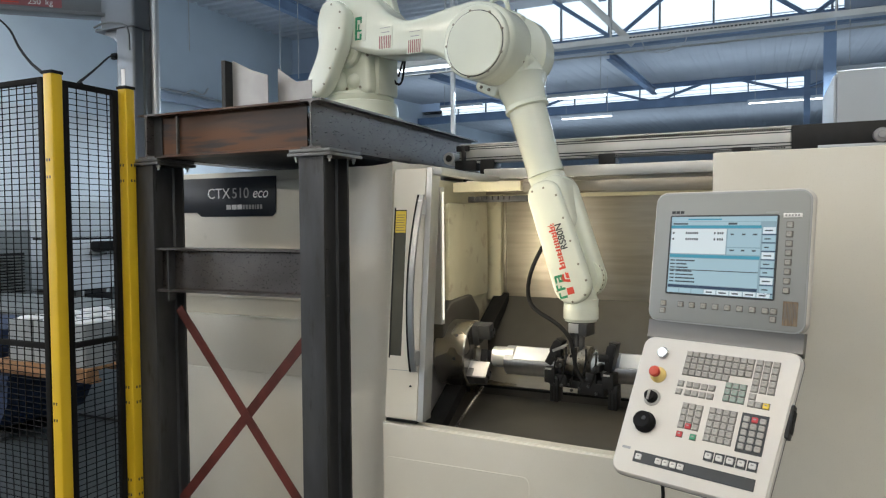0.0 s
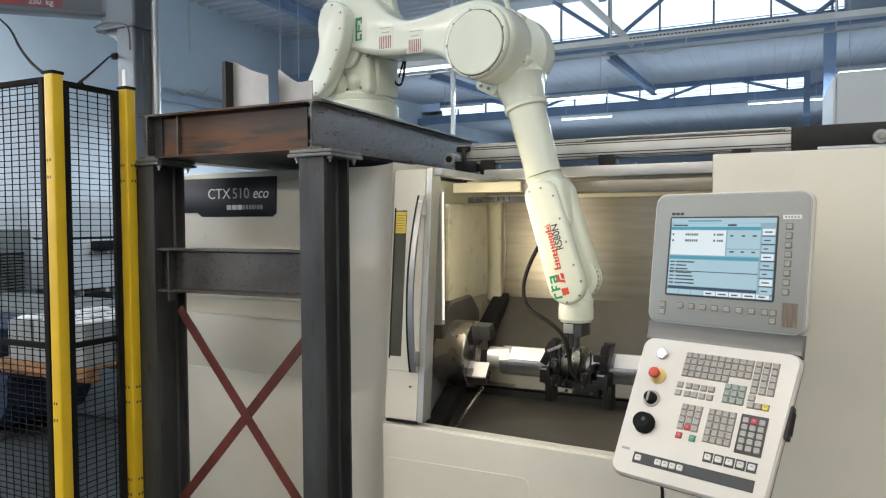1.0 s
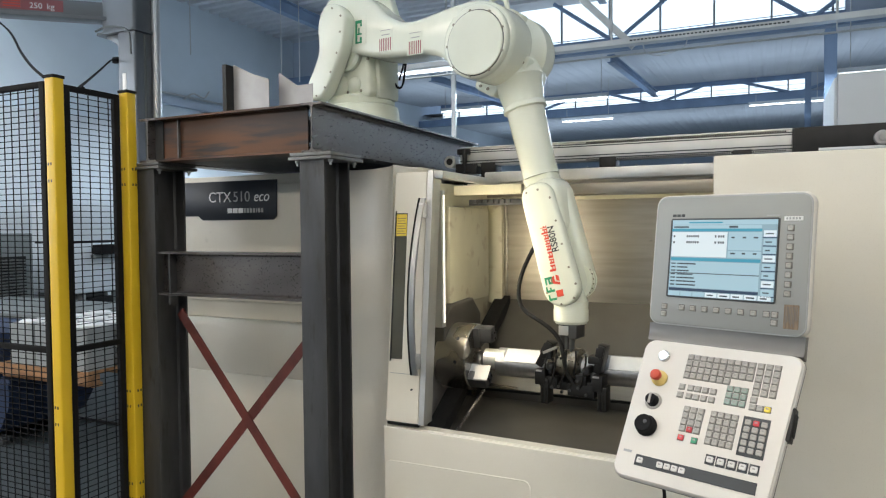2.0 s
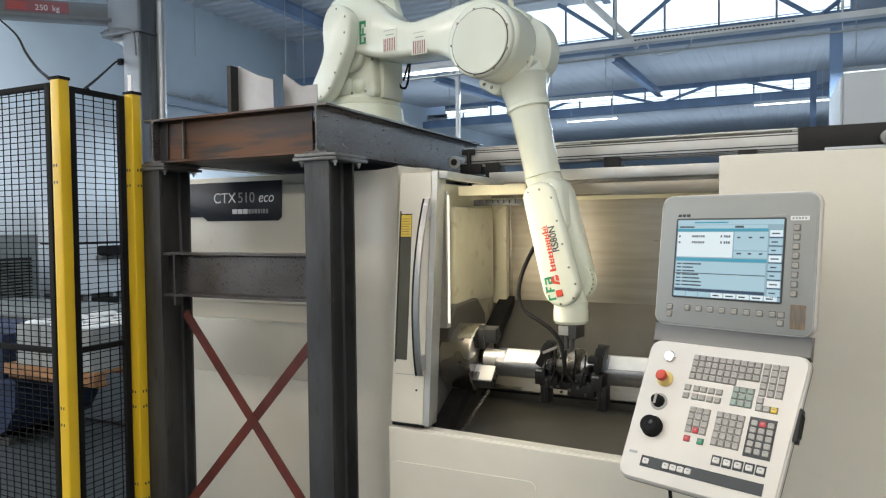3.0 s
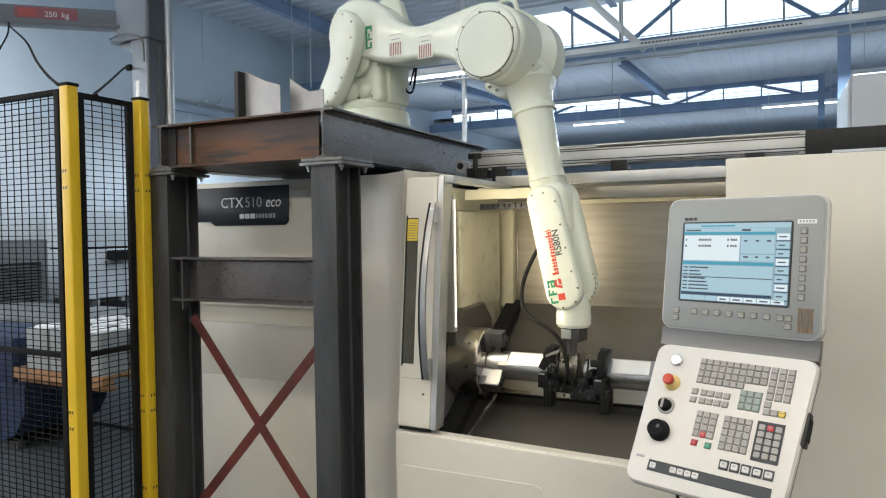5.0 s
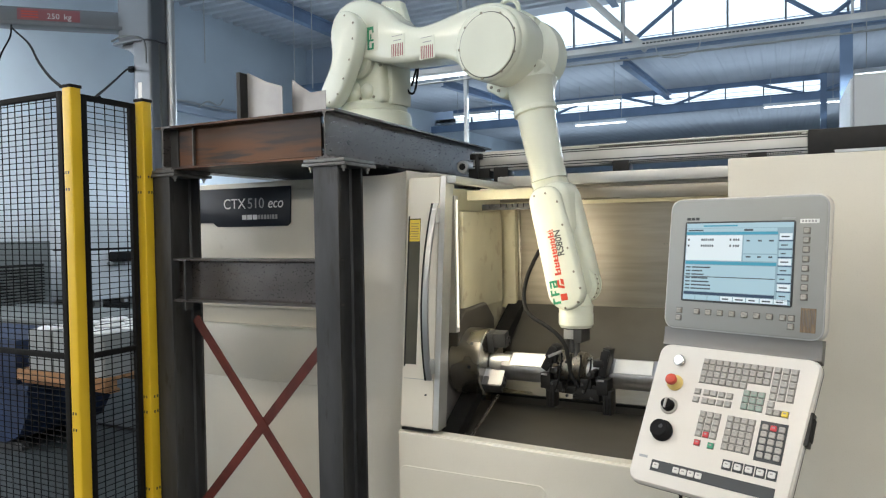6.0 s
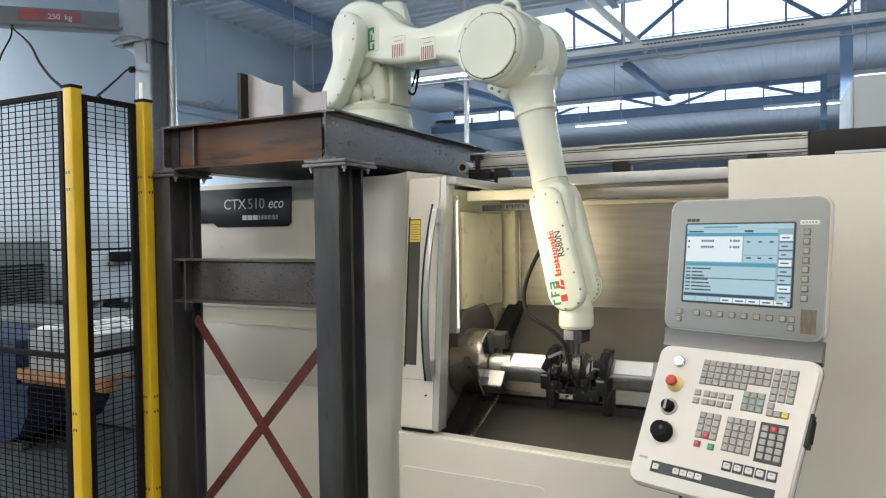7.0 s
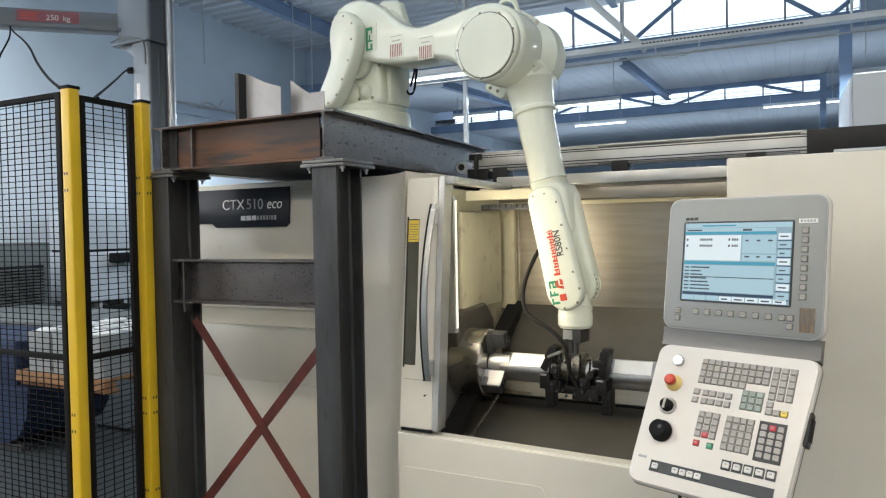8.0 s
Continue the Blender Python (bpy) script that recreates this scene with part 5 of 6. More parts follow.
    sweep(b, [(0.80, -0.05, 0.44), (0.80, -0.055, 0.485), (0.84, -0.055, 0.497), (0.875, -0.055, 0.475), (0.885, -0.05, 0.42)], 0.011)
    on(arm, J2, "lifting_eye", b, M_ROBOT2)
    b = bmesh.new()
    slab(b, hull2d([(0.12, 0.60, 0.04), (0.20, 0.60, 0.025), (0.23, 0.50, 0.03)]), -0.05, 0.0, 0.01)
    on(arm, J2, "lifting_lug", b, M_ROBOT2)
    # prints: maker marks as plain shapes, striped warning labels
    on(arm, J2, "label_sheet", B(0.092, 0.178, -0.1735, -0.1715, 0.362, 0.495), M_ROBOT)
    for x0, x1, z0, z1 in ((0.100, 0.112, 0.345, 0.455), (0.100, 0.140, 0.345, 0.353), (0.128, 0.140, 0.345, 0.375), (0.100, 0.140, 0.385, 0.393), (0.118, 0.126, 0.385, 0.420), (0.112, 0.140, 0.440, 0.455), (0.132, 0.140, 0.425, 0.455)):
        on(arm, J2, "maker_mark", B(x0 + 0.012, x1 + 0.012, -0.1745, -0.1735, z0 + 0.022, z1 + 0.022), M_GREENINK)
    for x in (0.262, 0.435):
        zc = 0.366 - (x - 0.262) * 0.21
        on(arm, J2, "label_sheet", B(x - 0.008, x + 0.078, -0.1738, -0.1715, zc - 0.058, zc + 0.048), M_ROBOT)
        for k in range(7):
            on(arm, J2, "label_stripe", B(x + k * 0.0105, x + 0.005 + k * 0.0105, -0.1746, -0.1738, zc - 0.055, zc + 0.004), M_PINKINK)
        on(arm, J2, "label_line", B(x + 0.012, x + 0.060, -0.1746, -0.1738, zc + 0.018, zc + 0.022), M_GREYINK)
        on(arm, J2, "label_line", B(x + 0.002, x + 0.066, -0.1746, -0.1738, zc + 0.040, zc + 0.0425), M_GREYINK)

    # forearm, pivots at the elbow
    bm = bmesh.new()
    rod(bm, (0.842, 0.022, 0.270), (0.842, 0.200, 0.270), 0.171, 48, 0.05)
    rod(bm, (0.85, 0.15, 0.275), (0.85, 0.235, 0.275), 0.14, 40, 0.03)
    slab(bm, hull2d([(0.85, 0.30, 0.11), (0.868, 0.17, 0.112)]), 0.015, 0.17, 0.05)
    slab(bm, hull2d([(0.715, 0.140, 0.026), (0.775, 0.105, 0.028), (0.80, 0.16, 0.04)]), -0.02, 0.10, 0.010)
    spin(bm, (0.853, 0.06, 0.24), Vector((0.094, 0, -0.45)), [(0, 0.112), (0.07, 0.116), (0.098, 0.117), (0.105, 0.111), (0.19, 0.096), (0.215, 0.095), (0.221, 0.099), (0.238, 0.099), (0.243, 0.086), (0.50, 0.079), (0.55, 0.082)], 40)
    fore = part("forearm", shifted(bm, J3), M_ROBOT, t, "slim ivory forearm")
    b = bmesh.new()
    slab(b, hull2d([(0.850, 0.447, 0.024), (0.905, 0.412, 0.022), (0.88, 0.34, 0.05)]), 0.022, 0.08, 0.010)
    on(fore, J3, "stop_block", b, M_ROBOT2)
    b = bmesh.new()
    slab(b, hull2d([(0.916, 0.158, 0.024), (0.948, 0.205, 0.024), (0.90, 0.22, 0.03)]), -0.03, 0.05, 0.010)
    on(fore, J3, "lower_stop", b, M_ROBOT2)
    for x, z in ((0.852, 0.449), (0.889, 0.430)):
        b = bmesh.new()
        bolt_head(b, (x, 0.021, z), (0, -1, 0), 0.007, 0.006)
        on(fore, J3, "bolt", b, M_BOLT)
    for x, z in ((0.944, 0.198), (0.917, 0.162), (0.720, 0.132), (0.758, 0.113)):
        b = bmesh.new()
        bolt_head(b, (x, -0.030 if x > 0.9 else -0.020, z), (0, -1, 0), 0.008, 0.006)
        on(fore, J3, "bolt", b, M_BOLT)
    # wrist housing
    bm = bmesh.new()
    slab(bm, hull2d([(0.978, -0.400, 0.066), (1.010, -0.375, 0.070), (1.035, -0.50, 0.058)]), -0.004, 0.150, 0.024)
    slab(bm, hull2d([(1.000, -0.46, 0.060), (1.072, -0.770, 0.060)]), -0.004, 0.12, 0.010)
    slab(bm, hull2d([(1.010, -0.390, 0.076), (1.098, -0.765, 0.081)]), 0.062, 0.160, 0.030, 5)
    slab(bm, hull2d([(0.962, -0.300, 0.072), (1.000, -0.400, 0.070)]), 0.005, 0.125, 0.030)
    on(fore, J3, "wrist_housing", bm, M_ROBOT, "tapered ivory wrist housing")
    b = bmesh.new()
    slab(b, hull2d([(0.972, -0.398, 0.066), (0.994, -0.396, 0.066), (1.076, -0.785, 0.084)]), -0.032, 0.022, 0.014)
    on(fore, J3, "wrist_cover", b, M_ROBOT, "bolted ivory wrist side cover")
    for x, z in ((0.935, -0.372), (0.99, -0.362), (1.046, -0.40), (1.070, -0.50), (1.093, -0.60), (1.120, -0.70), (1.148, -0.77), (1.138, -0.83), (1.08, -0.858), (1.015, -0.81)):
        b = bmesh.new()
        bolt_head(b, (x, -0.026, z), (0, -1, 0), 0.0055, 0.008)
        on(fore, J3, "bolt", b, M_BOLT)
    for k in range(3):
        b = bmesh.new()
        rod(b, (1.100, 0.128 - 0.028 * k, -0.765), (1.100, 0.121 - 0.028 * k, -0.765), 0.0825 + 0.001 * k, 36, 0.002)
        on(fore, J3, "gear_ring", b, M_ROBOT2)
    for k in range(11):
        a = radians(-70 + k * 15)
        b = bmesh.new()
        bolt_head(b, (1.100 + 0.0805 * math.cos(a), 0.085, -0.765 + 0.0805 * math.sin(a)), (math.cos(a), 0, math.sin(a)), 0.004, 0.004)
        on(fore, J3, "ring_bolt", b, M_BOLT)
    return t, arm, fore, on


ROBOT, LOWER, FORE, on_part = robot()


def wrist_prints():
    d = Vector((-0.065, 0, 0.316)).normalized()       # reading direction, up the arm
    v = Vector((-d.z, 0, d.x)) * 1.0                  # top of the letters
    m = Matrix((d, v, d.cross(v))).transposed().to_4x4()
    m.translation = Vector((1.094, -0.0325, -0.822))

    def bar(name, u0, u1, v0, v1, mat, skew=0.0):
        b = bmesh.new()
        pts = [(u0, v0), (u1, v0), (u1 + skew, v1), (u0 + skew, v1)]
        rings(b, [[m @ Vector((p, q, z)) for p, q in pts] for z in (0, 0.001)])
        on_part(FORE, J3, name, b, mat)
    # red block letters and emblem reduced to plain shapes
    bar("maker_mark", 0.000, 0.029, 0.000, 0.031, M_REDINK)
    bar("maker_mark", 0.050, 0.062, 0.004, 0.042, M_REDINK, 0.012)
    bar("maker_mark", 0.066, 0.090, 0.004, 0.018, M_REDINK, 0.006)
    bar("maker_mark", 0.066, 0.092, 0.026, 0.042, M_REDINK, -0.004)
    u = 0.112
    for w, tall in ((0.033, 1), (0.025, 0), (0.034, 0), (0.025, 0), (0.023, 0), (0.025, 0), (0.026, 1), (0.011, 1)):
        h = 0.030 if tall else 0.022
        bar("maker_mark", u, u + w * 0.30, 0.008, 0.008 + h, M_REDINK)
        bar("maker_mark", u + w * 0.30, u + w * 0.78, 0.008, 0.013, M_REDINK)
        bar("maker_mark", u + w * 0.30, u + w * 0.78, 0.019, 0.024, M_REDINK)
        if w > 0.012:
            bar("maker_mark", u + w * 0.62, u + w * 0.85, 0.008, 0.008 + 0.022, M_REDINK)
        u += w
    # green maker sign
    for u0, u1, v0, v1 in ((0.000, 0.010, 0.048, 0.084), (0.000, 0.026, 0.076, 0.084), (0.036, 0.046, 0.048, 0.088), (0.036, 0.062, 0.080, 0.088), (0.036, 0.056, 0.062, 0.069),
                           (0.070, 0.100, 0.048, 0.056), (0.092, 0.102, 0.048, 0.084), (0.070, 0.100, 0.077, 0.085), (0.070, 0.080, 0.048, 0.069), (0.070, 0.100, 0.062, 0.069)):
        bar("maker_mark", u0 - 0.010, u1 - 0.010, v0 - 0.013, v1 - 0.013, M_GREENINK)
    mm = m @ pose(0.190, -0.024, 0.001)
    ob = lettering("model_text", "RS80N", 0.044, Matrix.Translation((-J3.x, 0, -J3.y)) @ mm, M_DARKINK, FORE, bold=0.0006, squeeze=0.92)


wrist_prints()


def tool():
    """Wrist flange, double gripper and hose, pivoting at the wrist."""
    def put(name, bm, mat, label="", parent=None):
        return part(name, shifted(bm, J5), mat, parent, label)
    bm = bmesh.new()
    spin(bm, (1.088, 0.06, -0.80), (0, 0, -1), [(0, 0.055), (0.03, 0.066), (0.05, 0.072), (0.053, 0.076), (0.085, 0.074), (0.090, 0.076), (0.138, 0.076), (0.143, 0.071), (0.150, 0.069)], 40)
    g = put("wrist_flange", bm, M_ROBOT, "ivory wrist flange", ROBOT)
    zc, yc, dx = SZ - BASE[2], 0.06, -0.026
    b = bmesh.new()
    spin(b, (1.088, yc, -0.948), (0, 0, -1), [(0, 0.058), (0.008, 0.058)], 32)
    put("adapter_ring", b, M_ANOD, "", g)
    b = bmesh.new()
    box(b, 1.052, 1.098, yc - 0.055, yc + 0.04, -0.998, -0.956, 0.004)
    put("tool_changer", b, M_ALU, "silver tool changer block", g)
    b = bmesh.new()
    box(b, 1.098, 1.136, yc - 0.055, yc + 0.04, -1.01, -0.956, 0.004)
    put("changer_side", b, M_STEEL, "", g)
    for x in (1.060, 1.083, 1.106):
        b = bmesh.new()
        rod(b, (x, yc - 0.03, -0.99), (x, yc - 0.035, -1.075), 0.012, 12)
        put("riser", b, M_STEEL, "grey gripper riser", g)
    b = bmesh.new()
    spin(b, (1.008, yc - 0.02, zc + 0.012), (1, 0, 0), [(0, 0.045), (0.004, 0.062), (0.028, 0.066), (0.032, 0.056), (0.05, 0.056), (0.054, 0.066), (0.085, 0.066), (0.089, 0.056), (0.105, 0.056), (0.108, 0.066), (0.136, 0.064), (0.142, 0.05)], 36)
    put("gripper_body", b, M_GRIP, "oily bronze-grey gripper body", g)
    for k in range(7):
        b = bmesh.new()
        a = radians(40 * k)
        bolt_head(b, (1.022 + 0.018 * k, yc - 0.02 - 0.066 * math.cos(a * 0.25), zc + 0.012 + 0.03 * math.sin(a)), (0, -1, 0), 0.007, 0.006)
        put("screw", b, M_ANOD, "", g)
    for x0, s in ((0.985, -1), (1.252, 1)):
        b = bmesh.new()
        tilt = 28 if s < 0 else 12
        m = Matrix.Translation((x0 + (0.012 if s < 0 else -0.002), yc - 0.065, zc + 0.045)) @ Euler((0, radians(tilt), 0)).to_matrix().to_4x4()
        box(b, -0.017, 0.017, -0.026, 0.026, -0.055, 0.070, 0.005, m=m)
        box(b, -0.014, 0.014, -0.032, -0.024, 0.015, 0.064, 0.003, m=m)
        box(b, -0.024, -0.016, -0.02, 0.02, 0.0, 0.05, 0.002, m=m)
        put("upper_finger", b, M_ANOD, "black gripper finger", g)
        xo = 0.0 if s < 0 else -0.008
        b = bmesh.new()
        box(b, x0 - 0.018 + xo, x0 + 0.030 + xo, yc - 0.115, yc - 0.050, zc - 0.080, zc - 0.012, 0.005)
        put("finger_block", b, M_ANOD, "", g)
        b = bmesh.new()
        box(b, x0 + 0.006 + xo, x0 + 0.044 + xo, yc - 0.110, yc - 0.055, zc - 0.160, zc - 0.060, 0.004)
        put("lower_finger", b, M_ANOD, "black gripper finger", g)
        b = bmesh.new()
        box(b, x0 + 0.013 + xo, x0 + 0.021 + xo, yc - 0.113, yc - 0.108, zc - 0.155, zc - 0.09, 0.001)
        box(b, x0 + 0.029 + xo, x0 + 0.037 + xo, yc - 0.113, yc - 0.108, zc - 0.155, zc - 0.09, 0.001)
        put("finger_pad", b, M_RUBBER, "", g)
        b = bmesh.new()
        box(b, min(x0, x0 - s * 0.08), max(x0, x0 - s * 0.08), yc - 0.10, yc + 0.06, zc - 0.085, zc - 0.045, 0.006)
        put("jaw_carrier", b, M_ANOD, "black jaw carrier", g)
        b = bmesh.new()
        box(b, min(x0, x0 - s * 0.05), max(x0, x0 - s * 0.05), yc - 0.095, yc + 0.02, zc + 0.030, zc + 0.062, 0.006)
        put("jaw_bridge", b, M_ANOD, "", g)
        b = bmesh.new()
        spin(b, (x0 - s * 0.050, yc - 0.115, zc + 0.002), (0, 1, 0), [(0, 0.013), (0.004, 0.017), (0.06, 0.017)], 20)
        put("pivot_cap", b, M_ANOD, "", g)
        b = bmesh.new()
        spin(b, (x0 - s * 0.058, yc - 0.120, zc + 0.004), (0, 1, 0), [(0, 0.007), (0.006, 0.008)], 12)
        put("pivot_bolt", b, M_STEEL, "", g)
        b = bmesh.new()
        box(b, x0 - 0.012 + xo, x0 + 0.016 + xo, yc - 0.119, yc - 0.114, zc - 0.022, zc - 0.014, 0.001)
        put("bright_clip", b, M_SHEET, "", g)
    b = bmesh.new()
    box(b, 1.035, 1.20, yc - 0.085, yc + 0.05, zc - 0.098, zc - 0.062, 0.006)
    box(b, 1.012, 1.060, yc - 0.105, yc - 0.06, zc - 0.092, zc - 0.040, 0.004)
    box(b, 1.115, 1.235, yc - 0.105, yc - 0.06, zc - 0.112, zc - 0.060, 0.004)
    box(b, 1.150, 1.200, yc - 0.108, yc - 0.06, zc - 0.062, zc - 0.020, 0.004)
    put("lower_yoke", b, M_ANOD, "black gripper yoke", g)
    for x, z in ((1.020, -0.055), (1.045, -0.085), (1.075, -0.078), (1.09, -0.10), (1.125, -0.09), (1.165, -0.075), (1.20, -0.10), (1.16, -0.045)):
        b = bmesh.new()
        bolt_head(b, (x, yc - 0.104, zc + z), (0, -1, 0), 0.007, 0.008)
        put("screw", b, M_STEEL, "", g)
    for k in range(5):
        b = bmesh.new()
        x = 1.00 + 0.045 * k
        sweep(b, [(x, yc - 0.06, zc + 0.07), (x + 0.018, yc - 0.105, zc + 0.035), (x + 0.008, yc - 0.11, zc - 0.03), (x - 0.012, yc - 0.10, zc - 0.085)], 0.0042)
        put("air_line", b, M_RUBBER, "", g)
    b = bmesh.new()
    box(b, 0.0, 0.07, -0.002, 0.002, -0.006, 0.006, 0.001, m=Matrix.Translation((1.0, yc - 0.10, zc + 0.058)) @ Euler((0, radians(-25), 0)).to_matrix().to_4x4())
    put("sensor_flag", b, M_SHEET, "", g)
    b = bmesh.new()
    rod(b, (1.175, yc - 0.08, zc + 0.058), (1.195, yc - 0.085, zc + 0.072), 0.008, 10)
    put("fitting", b, M_CHROME, "", g)
    # corrugated hose from the forearm down to the gripper
    b = bmesh.new()
    sweep(b, [(0.985, 0.02, -0.54), (0.945, -0.02, -0.625), (0.900, -0.03, -0.72), (0.879, -0.03, -0.80), (0.888, -0.035, -0.865), (0.925, -0.04, -0.905), (1.000, -0.05, -0.940), (1.055, -0.055, -0.975), (1.092, -0.06, -1.020), (1.108, -0.065, -1.08), (1.118, -0.06, -1.14), (1.145, -0.05, -1.19)], 0.009, 10, 8)
    put("hose", b, M_RUBBER, "black corrugated dress hose", g)
    return g


TOOL = tool()
for _ob, _p in ((LOWER, J2), (FORE, J3), (TOOL, J5)):
    _ob.location = (_p.x, 0, _p.y)


def shaft():
    """Turned bar: a thin pale spigot, then two thick lengths each with a flat painted pale as a reflection, a waist
    between.
    """
    t = thing("steel_shaft", (0, 0, 0), "bright machined steel shaft held in the gripper", "workpiece")
    bm = bmesh.new()
    spin(bm, (-0.400, 0, 0.010), (1, 0, 0), [(0, 0.042), (0.003, 0.046), (0.10, 0.046)], 48)
    part("spigot", bm, M_SPIGOT, t, "pale turned spigot")
    flat = math.cos(radians(40)) * 0.064
    for x0, x1 in ((-0.335, -0.070), (0.10, 0.42)):
        b = bmesh.new()
        n = 64
        loops = []
        for x, r in ((x0, 0.061), (x0 + 0.003, 0.064), (x1 - 0.003, 0.064), (x1, 0.061)):
            loop = []
            for k in range(n):
                a = k * math.tau / n
                c, s_ = math.cos(a), math.sin(a)
                d = min(r, flat / max(1e-6, c)) if c > 0 else r
                loop.append(Vector((x, -math.sin(FLAT) * d * c + math.cos(FLAT) * d * s_, math.cos(FLAT) * d * c + math.sin(FLAT) * d * s_)))
            loops.append(loop)
        rings(b, loops)
        part("body", b, M_SHAFT, t, angle=12)
        # pale plate stands in for the roof lights mirrored in the flat
        f = bmesh.new()
        mf = Matrix.Translation((0, 0, 0)) @ Euler((FLAT, 0, 0)).to_matrix().to_4x4()
        box(f, max(x0 + 0.045, x0 if x0 > 0 else -1) + (0.03 if x0 > 0 else 0.0), min(x1, 0.335) - 0.004, -0.036, 0.036, flat - 0.001, flat + 0.004, 0.001, m=mf)
        part("glare_flat", f, M_GLARE, t, "flat painted pale for its bright reflection")
    b = bmesh.new()
    rod(b, (-0.072, 0, 0), (0.102, 0, 0), 0.05, 32)
    part("waist", b, M_SHAFT, t)
    return t


FLAT = radians(40)
SHAFT = shaft()
SHAFT.matrix_world = pose(-0.816, SY, SZ - 0.012)


# ---------------------------------------------------------------- things behind the fence
def pallet():
    t = thing("pallet", (-4.8, 3.64, 0.0), "wooden pallet lying across a blue skip", "pallet")
    for k in range(6):
        y = -0.40 + k * 0.16
        part("deck_board", B(-0.38, 0.6, y + 0.008, y + 0.15, 0.632, 0.655, 0.003), M_WOOD, t)
    for y in (-0.40, -0.05, 0.30):
        part("bearer", B(-0.38, 0.6, y, y + 0.1, 0.575, 0.631, 0.004), M_WOOD, t)
    for y in (-0.36, 0.28):
        part("skid", B(-0.38, 0.6, y, y + 0.08, 0.545, 0.574, 0.004), M_WOOD, t)


pallet()


def white_block():
    t = thing("white_block", (0, 0, 0), "stacked pale packed block on the pallet", "block", "blocks on the pallet")
    bm = bmesh.new()
    rings(bm, [[Vector((a, b, z)) for a, b in rounded(-0.13, 0.13, -0.12, 0.12, 0.02, 3)] for z in (0.0, 0.30)])
    part("body", bm, M_CARTON, t)
    b2 = bmesh.new()
    spin(b2, (0, 0, 0.30), (0, 0, 1), [(0, 0.105), (0.010, 0.105), (0.016, 0.095)], 28)
    part("lid", b2, M_WHITEINK, t, "bright round lid")
    return t


_wb = white_block()
_wb.matrix_world = pose(-4.36, 3.38, 0.656)
for ix in range(3):
    for iy in range(3):
        if ix or iy:
            copy_thing(_wb, pose(-4.36 - ix * 0.285, 3.38 + iy * 0.262, 0.656, 0, 0, (ix * 7 + iy * 5) % 5 - 2))


def blue_skip():
    t = thing("skip", (-5.85, 3.64, 0), "dark blue rounded steel skip under the pallet", "skip")
    sec = [(-0.95, 0.528), (-0.95, 0.20), (-0.80, 0.06), (0.45, 0.06), (0.62, 0.13), (0.73, 0.30), (0.75, 0.528)]
    bm = bmesh.new()
    rings(bm, [[Vector((x, y, z)) for x, z in sec] for y in (-0.36, 0.36)])
    part("trough", bm, M_BLUE, t)
    part("rim", B(-0.98, 0.78, -0.39, -0.361, 0.46, 0.50, 0.004), M_BLUE, t)
    part("hopper", B(-0.95, 0.62, -0.36, 0.36, 0.5285, 0.86, 0.006), M_BLUE, t)
    part("rib", B(-0.30, -0.24, -0.39, -0.361, 0.14, 0.46, 0.004), M_BLUE, t)
    for y in (-0.33, 0.27):
        part("runner", B(-0.85, 0.60, y, y + 0.06, 0.0, 0.059, 0.004), M_STEEL, t)


blue_skip()


def vented_cabinet():
    t = thing("vented_cabinet", (-8.3, 4.72, 0), "grey steel electrical cabinet with vent panel", "cabinet")
    part("body", B(-0.35, 0.30, -1.3, 0.75, 0.02, 1.59, 0.012), M_CABGREY, t)
    part("door", B(0.301, 0.325, -0.30, 0.70, 0.12, 1.53, 0.006), M_CABGREY, t)
    part("door", B(0.301, 0.325, -1.25, -0.33, 0.12, 1.53, 0.006), M_CABGREY, t)
    part("vent", B(0.326, 0.332, 0.10, 0.64, 0.50, 1.32), M_BLACK, t)
    sl = finish(B(0, 0.014, -0.265, 0.265, -0.008, 0.008), "slat", M_CABGREY)
    for k in range(22):
        shared("slat", sl, t, pose(0.333, 0.37, 0.525 + k * 0.036, 0, 20, 0))


vented_cabinet()


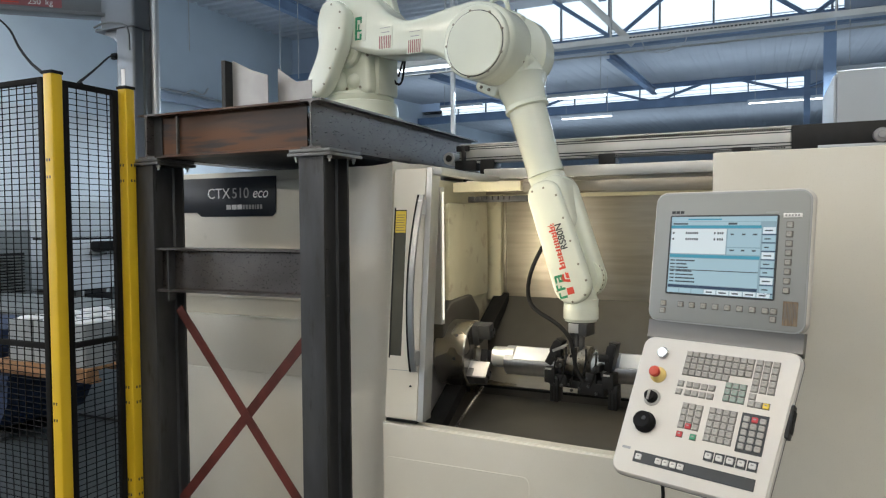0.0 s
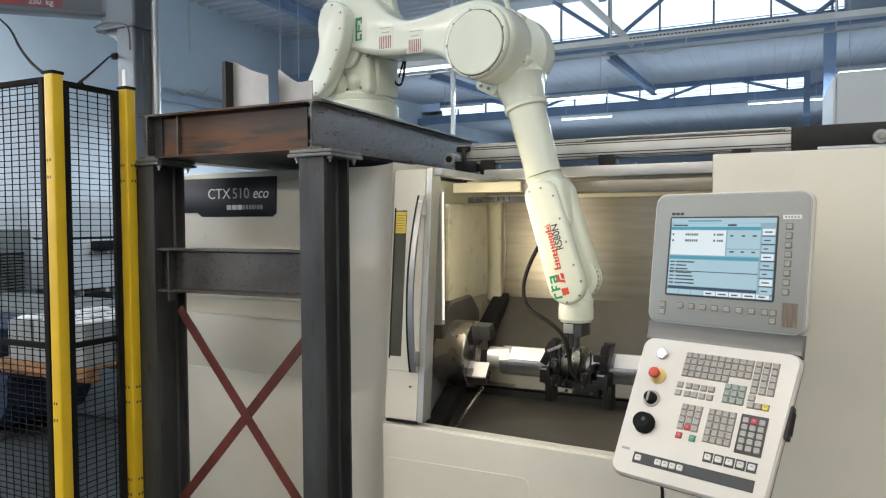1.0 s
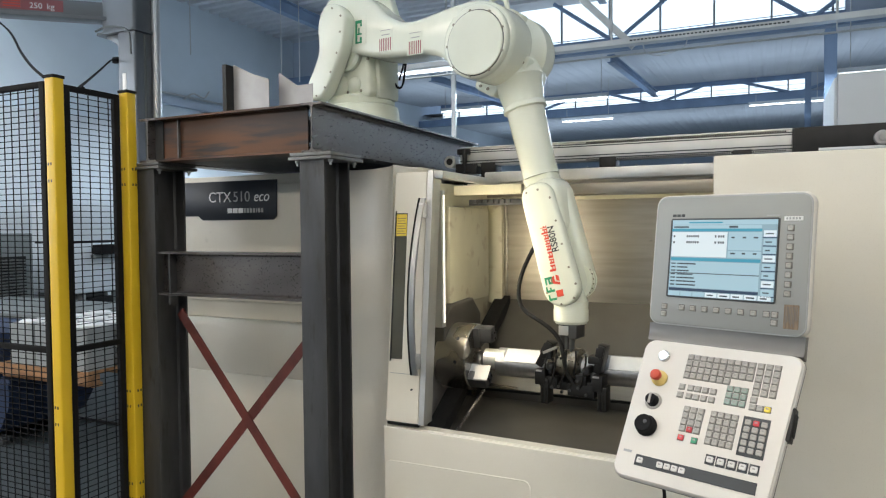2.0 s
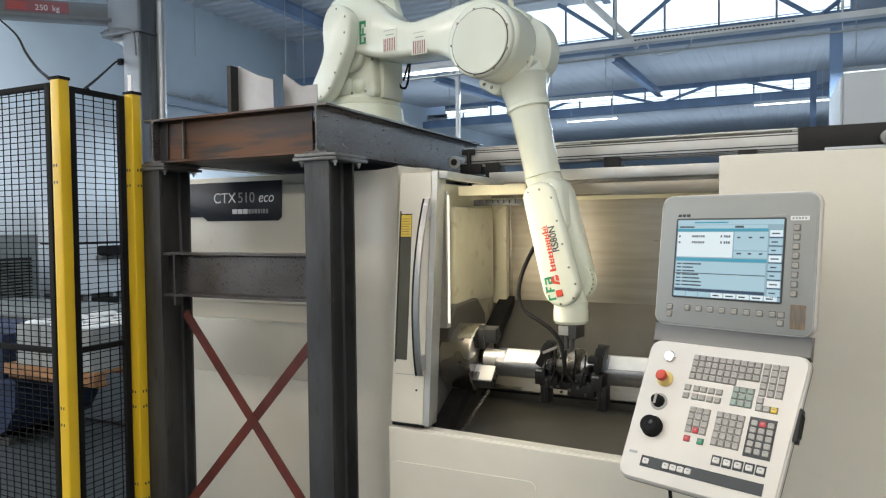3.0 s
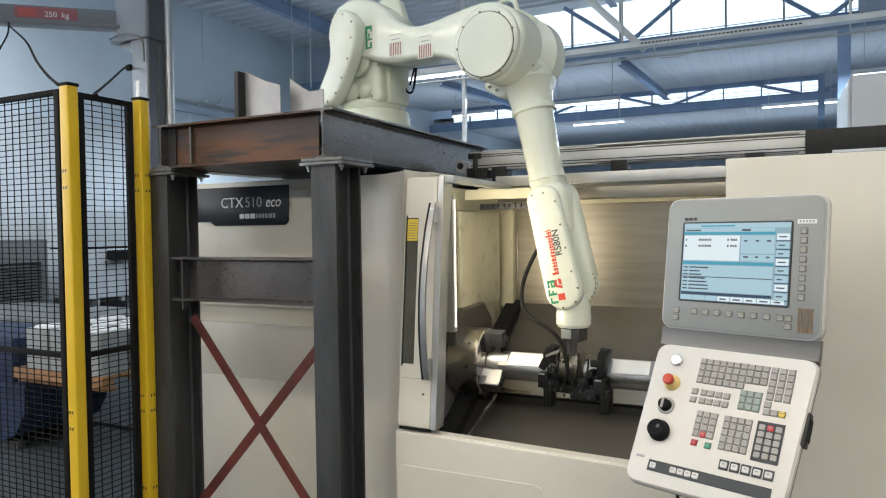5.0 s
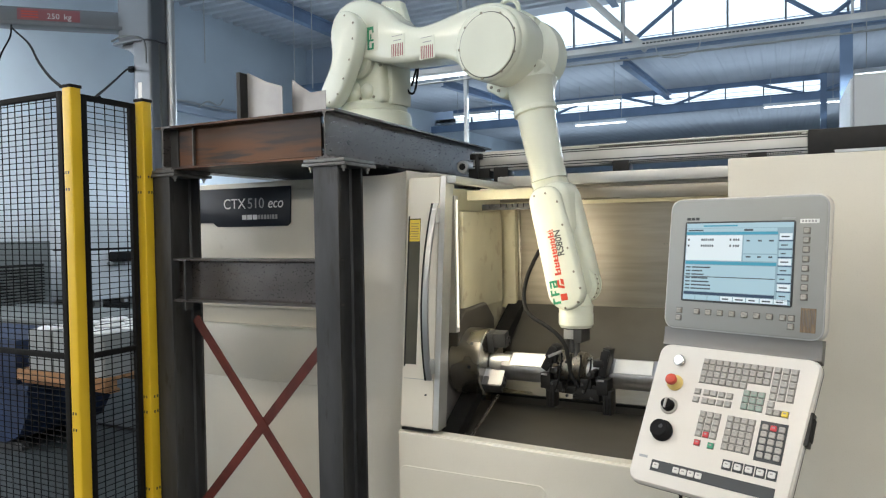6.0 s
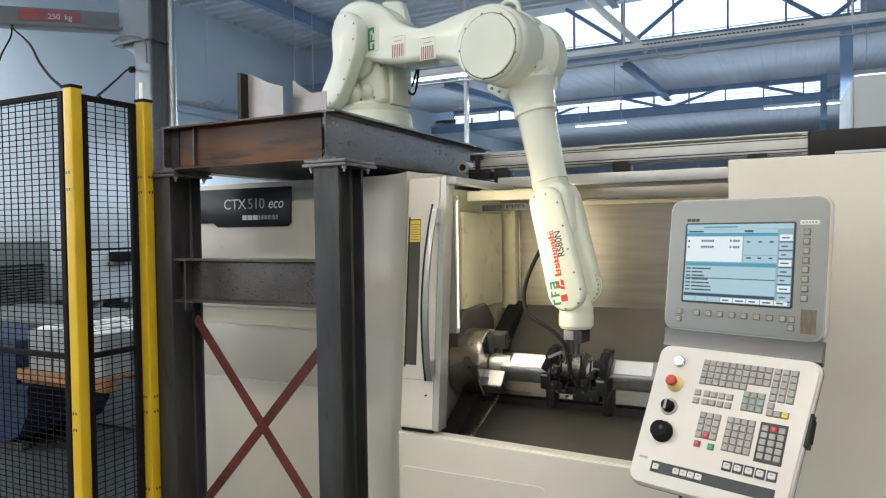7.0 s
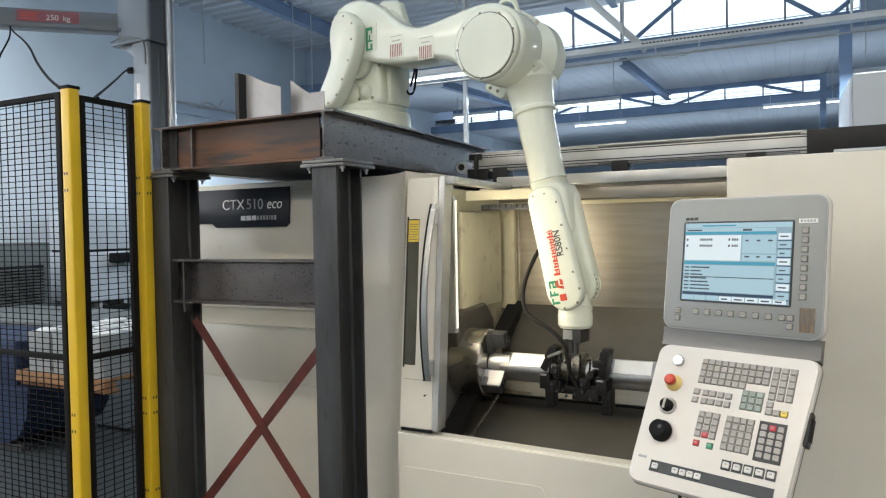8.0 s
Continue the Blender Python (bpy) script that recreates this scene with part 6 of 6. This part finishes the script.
def white_machine():
    t = thing("white_machine", (-8.2, 7.0, 0), "white machine housing against the hall wall", "machine")
    part("body", B(-0.5, 0.25, -1.06, 2.6, 0.81, 1.450, 0.015), M_WHITEM, t)
    part("top_cover", B(-0.5, 0.22, -1.06, 2.6, 1.475, 1.98, 0.015), M_WHITEM, t)
    part("gap", B(-0.48, 0.20, -1.04, 2.58, 1.450, 1.475), M_BLACK, t)
    part("bed", B(-0.5, 0.10, -1.0, 2.5, 0.12, 0.81, 0.01), M_CABGREY, t)
    arm = part("arm", B(0.251, 0.40, -0.76, -0.30, 1.30, 1.43, 0.02), M_BLACK, t, "black handling arm")
    part("arm_bracket", B(0.251, 0.36, -0.79, -0.60, 1.255, 1.295, 0.008), M_CABGREY, arm)
    part("carriage", B(0.101, 0.26, -0.82, -0.46, 0.50, 0.74, 0.01), M_BLACK, t)
    for y in (-0.88, -0.50):
        part("guide_post", B(0.101, 0.20, y, y + 0.05, 0.42, 0.80, 0.004), M_ALU, t)
    part("slide_bar", B(0.262, 0.29, -0.86, -0.42, 0.62, 0.655, 0.004), M_SHEET, t)
    part("plinth", B(-0.48, 0.12, -0.78, 2.48, 0, 0.12), M_BLACK, t)


white_machine()


def bench():
    t = thing("work_bench", (-6.0, 4.4, 0), "grey green work bench behind the skip", "bench")
    part("top", B(-1.6, 0.6, -0.5, 0.5, 0.86, 0.90, 0.006), M_CABGREY, t)
    for x in (-1.5, 0.5):
        for y in (-0.42, 0.42):
            part("leg", B(x - 0.03, x + 0.03, y - 0.03, y + 0.03, 0, 0.86), M_CABGREY, t)


bench()


# ---------------------------------------------------------------- what moves
# how far the gripper still has to travel to the chuck, in metres
TRAVEL = [(0.0, 0.094), (0.5, 0.076), (1.0, 0.072), (1.5, 0.056), (2.0, 0.043), (2.5, 0.030), (3.0, 0.019), (3.5, 0.008), (4.0, 0.003), (4.5, 0.0), (6.0, 0.0), (8.0, 0.0)]


def motions():
    l1, l2 = (J3 - J2).length, (J5 - J3).length
    rows = {"arm": [], "fore": [], "tool": [], "shaft": []}
    a_rest = math.atan2(J3.y - J2.y, J3.x - J2.x)
    b_rest = math.atan2(J5.y - J3.y, J5.x - J3.x)
    for t, d in TRAVEL:
        w = J5 + Vector((d, 0))
        v = w - J2
        k = v.length
        base = math.atan2(v.y, v.x)
        a = base + math.acos((l1 * l1 + k * k - l2 * l2) / (2 * l1 * k))
        e = J2 + Vector((math.cos(a), math.sin(a))) * l1
        b = math.atan2(w.y - e.y, w.x - e.x)
        rows["arm"].append((t, pose(J2.x, 0, J2.y, 0, -math.degrees(a - a_rest), 0)))
        rows["fore"].append((t, pose(e.x, 0, e.y, 0, -math.degrees(b - b_rest), 0)))
        rows["tool"].append((t, pose(w.x, 0, w.y)))
        c, s = math.cos(radians(YAW)), math.sin(radians(YAW))
        rows["shaft"].append((t, pose(-0.816 + d * c, SY + d * s, SZ - 0.012)))
    walk(LOWER, rows["arm"])
    walk(FORE, rows["fore"])
    walk(TOOL, rows["tool"])
    walk(SHAFT, rows["shaft"])


motions()
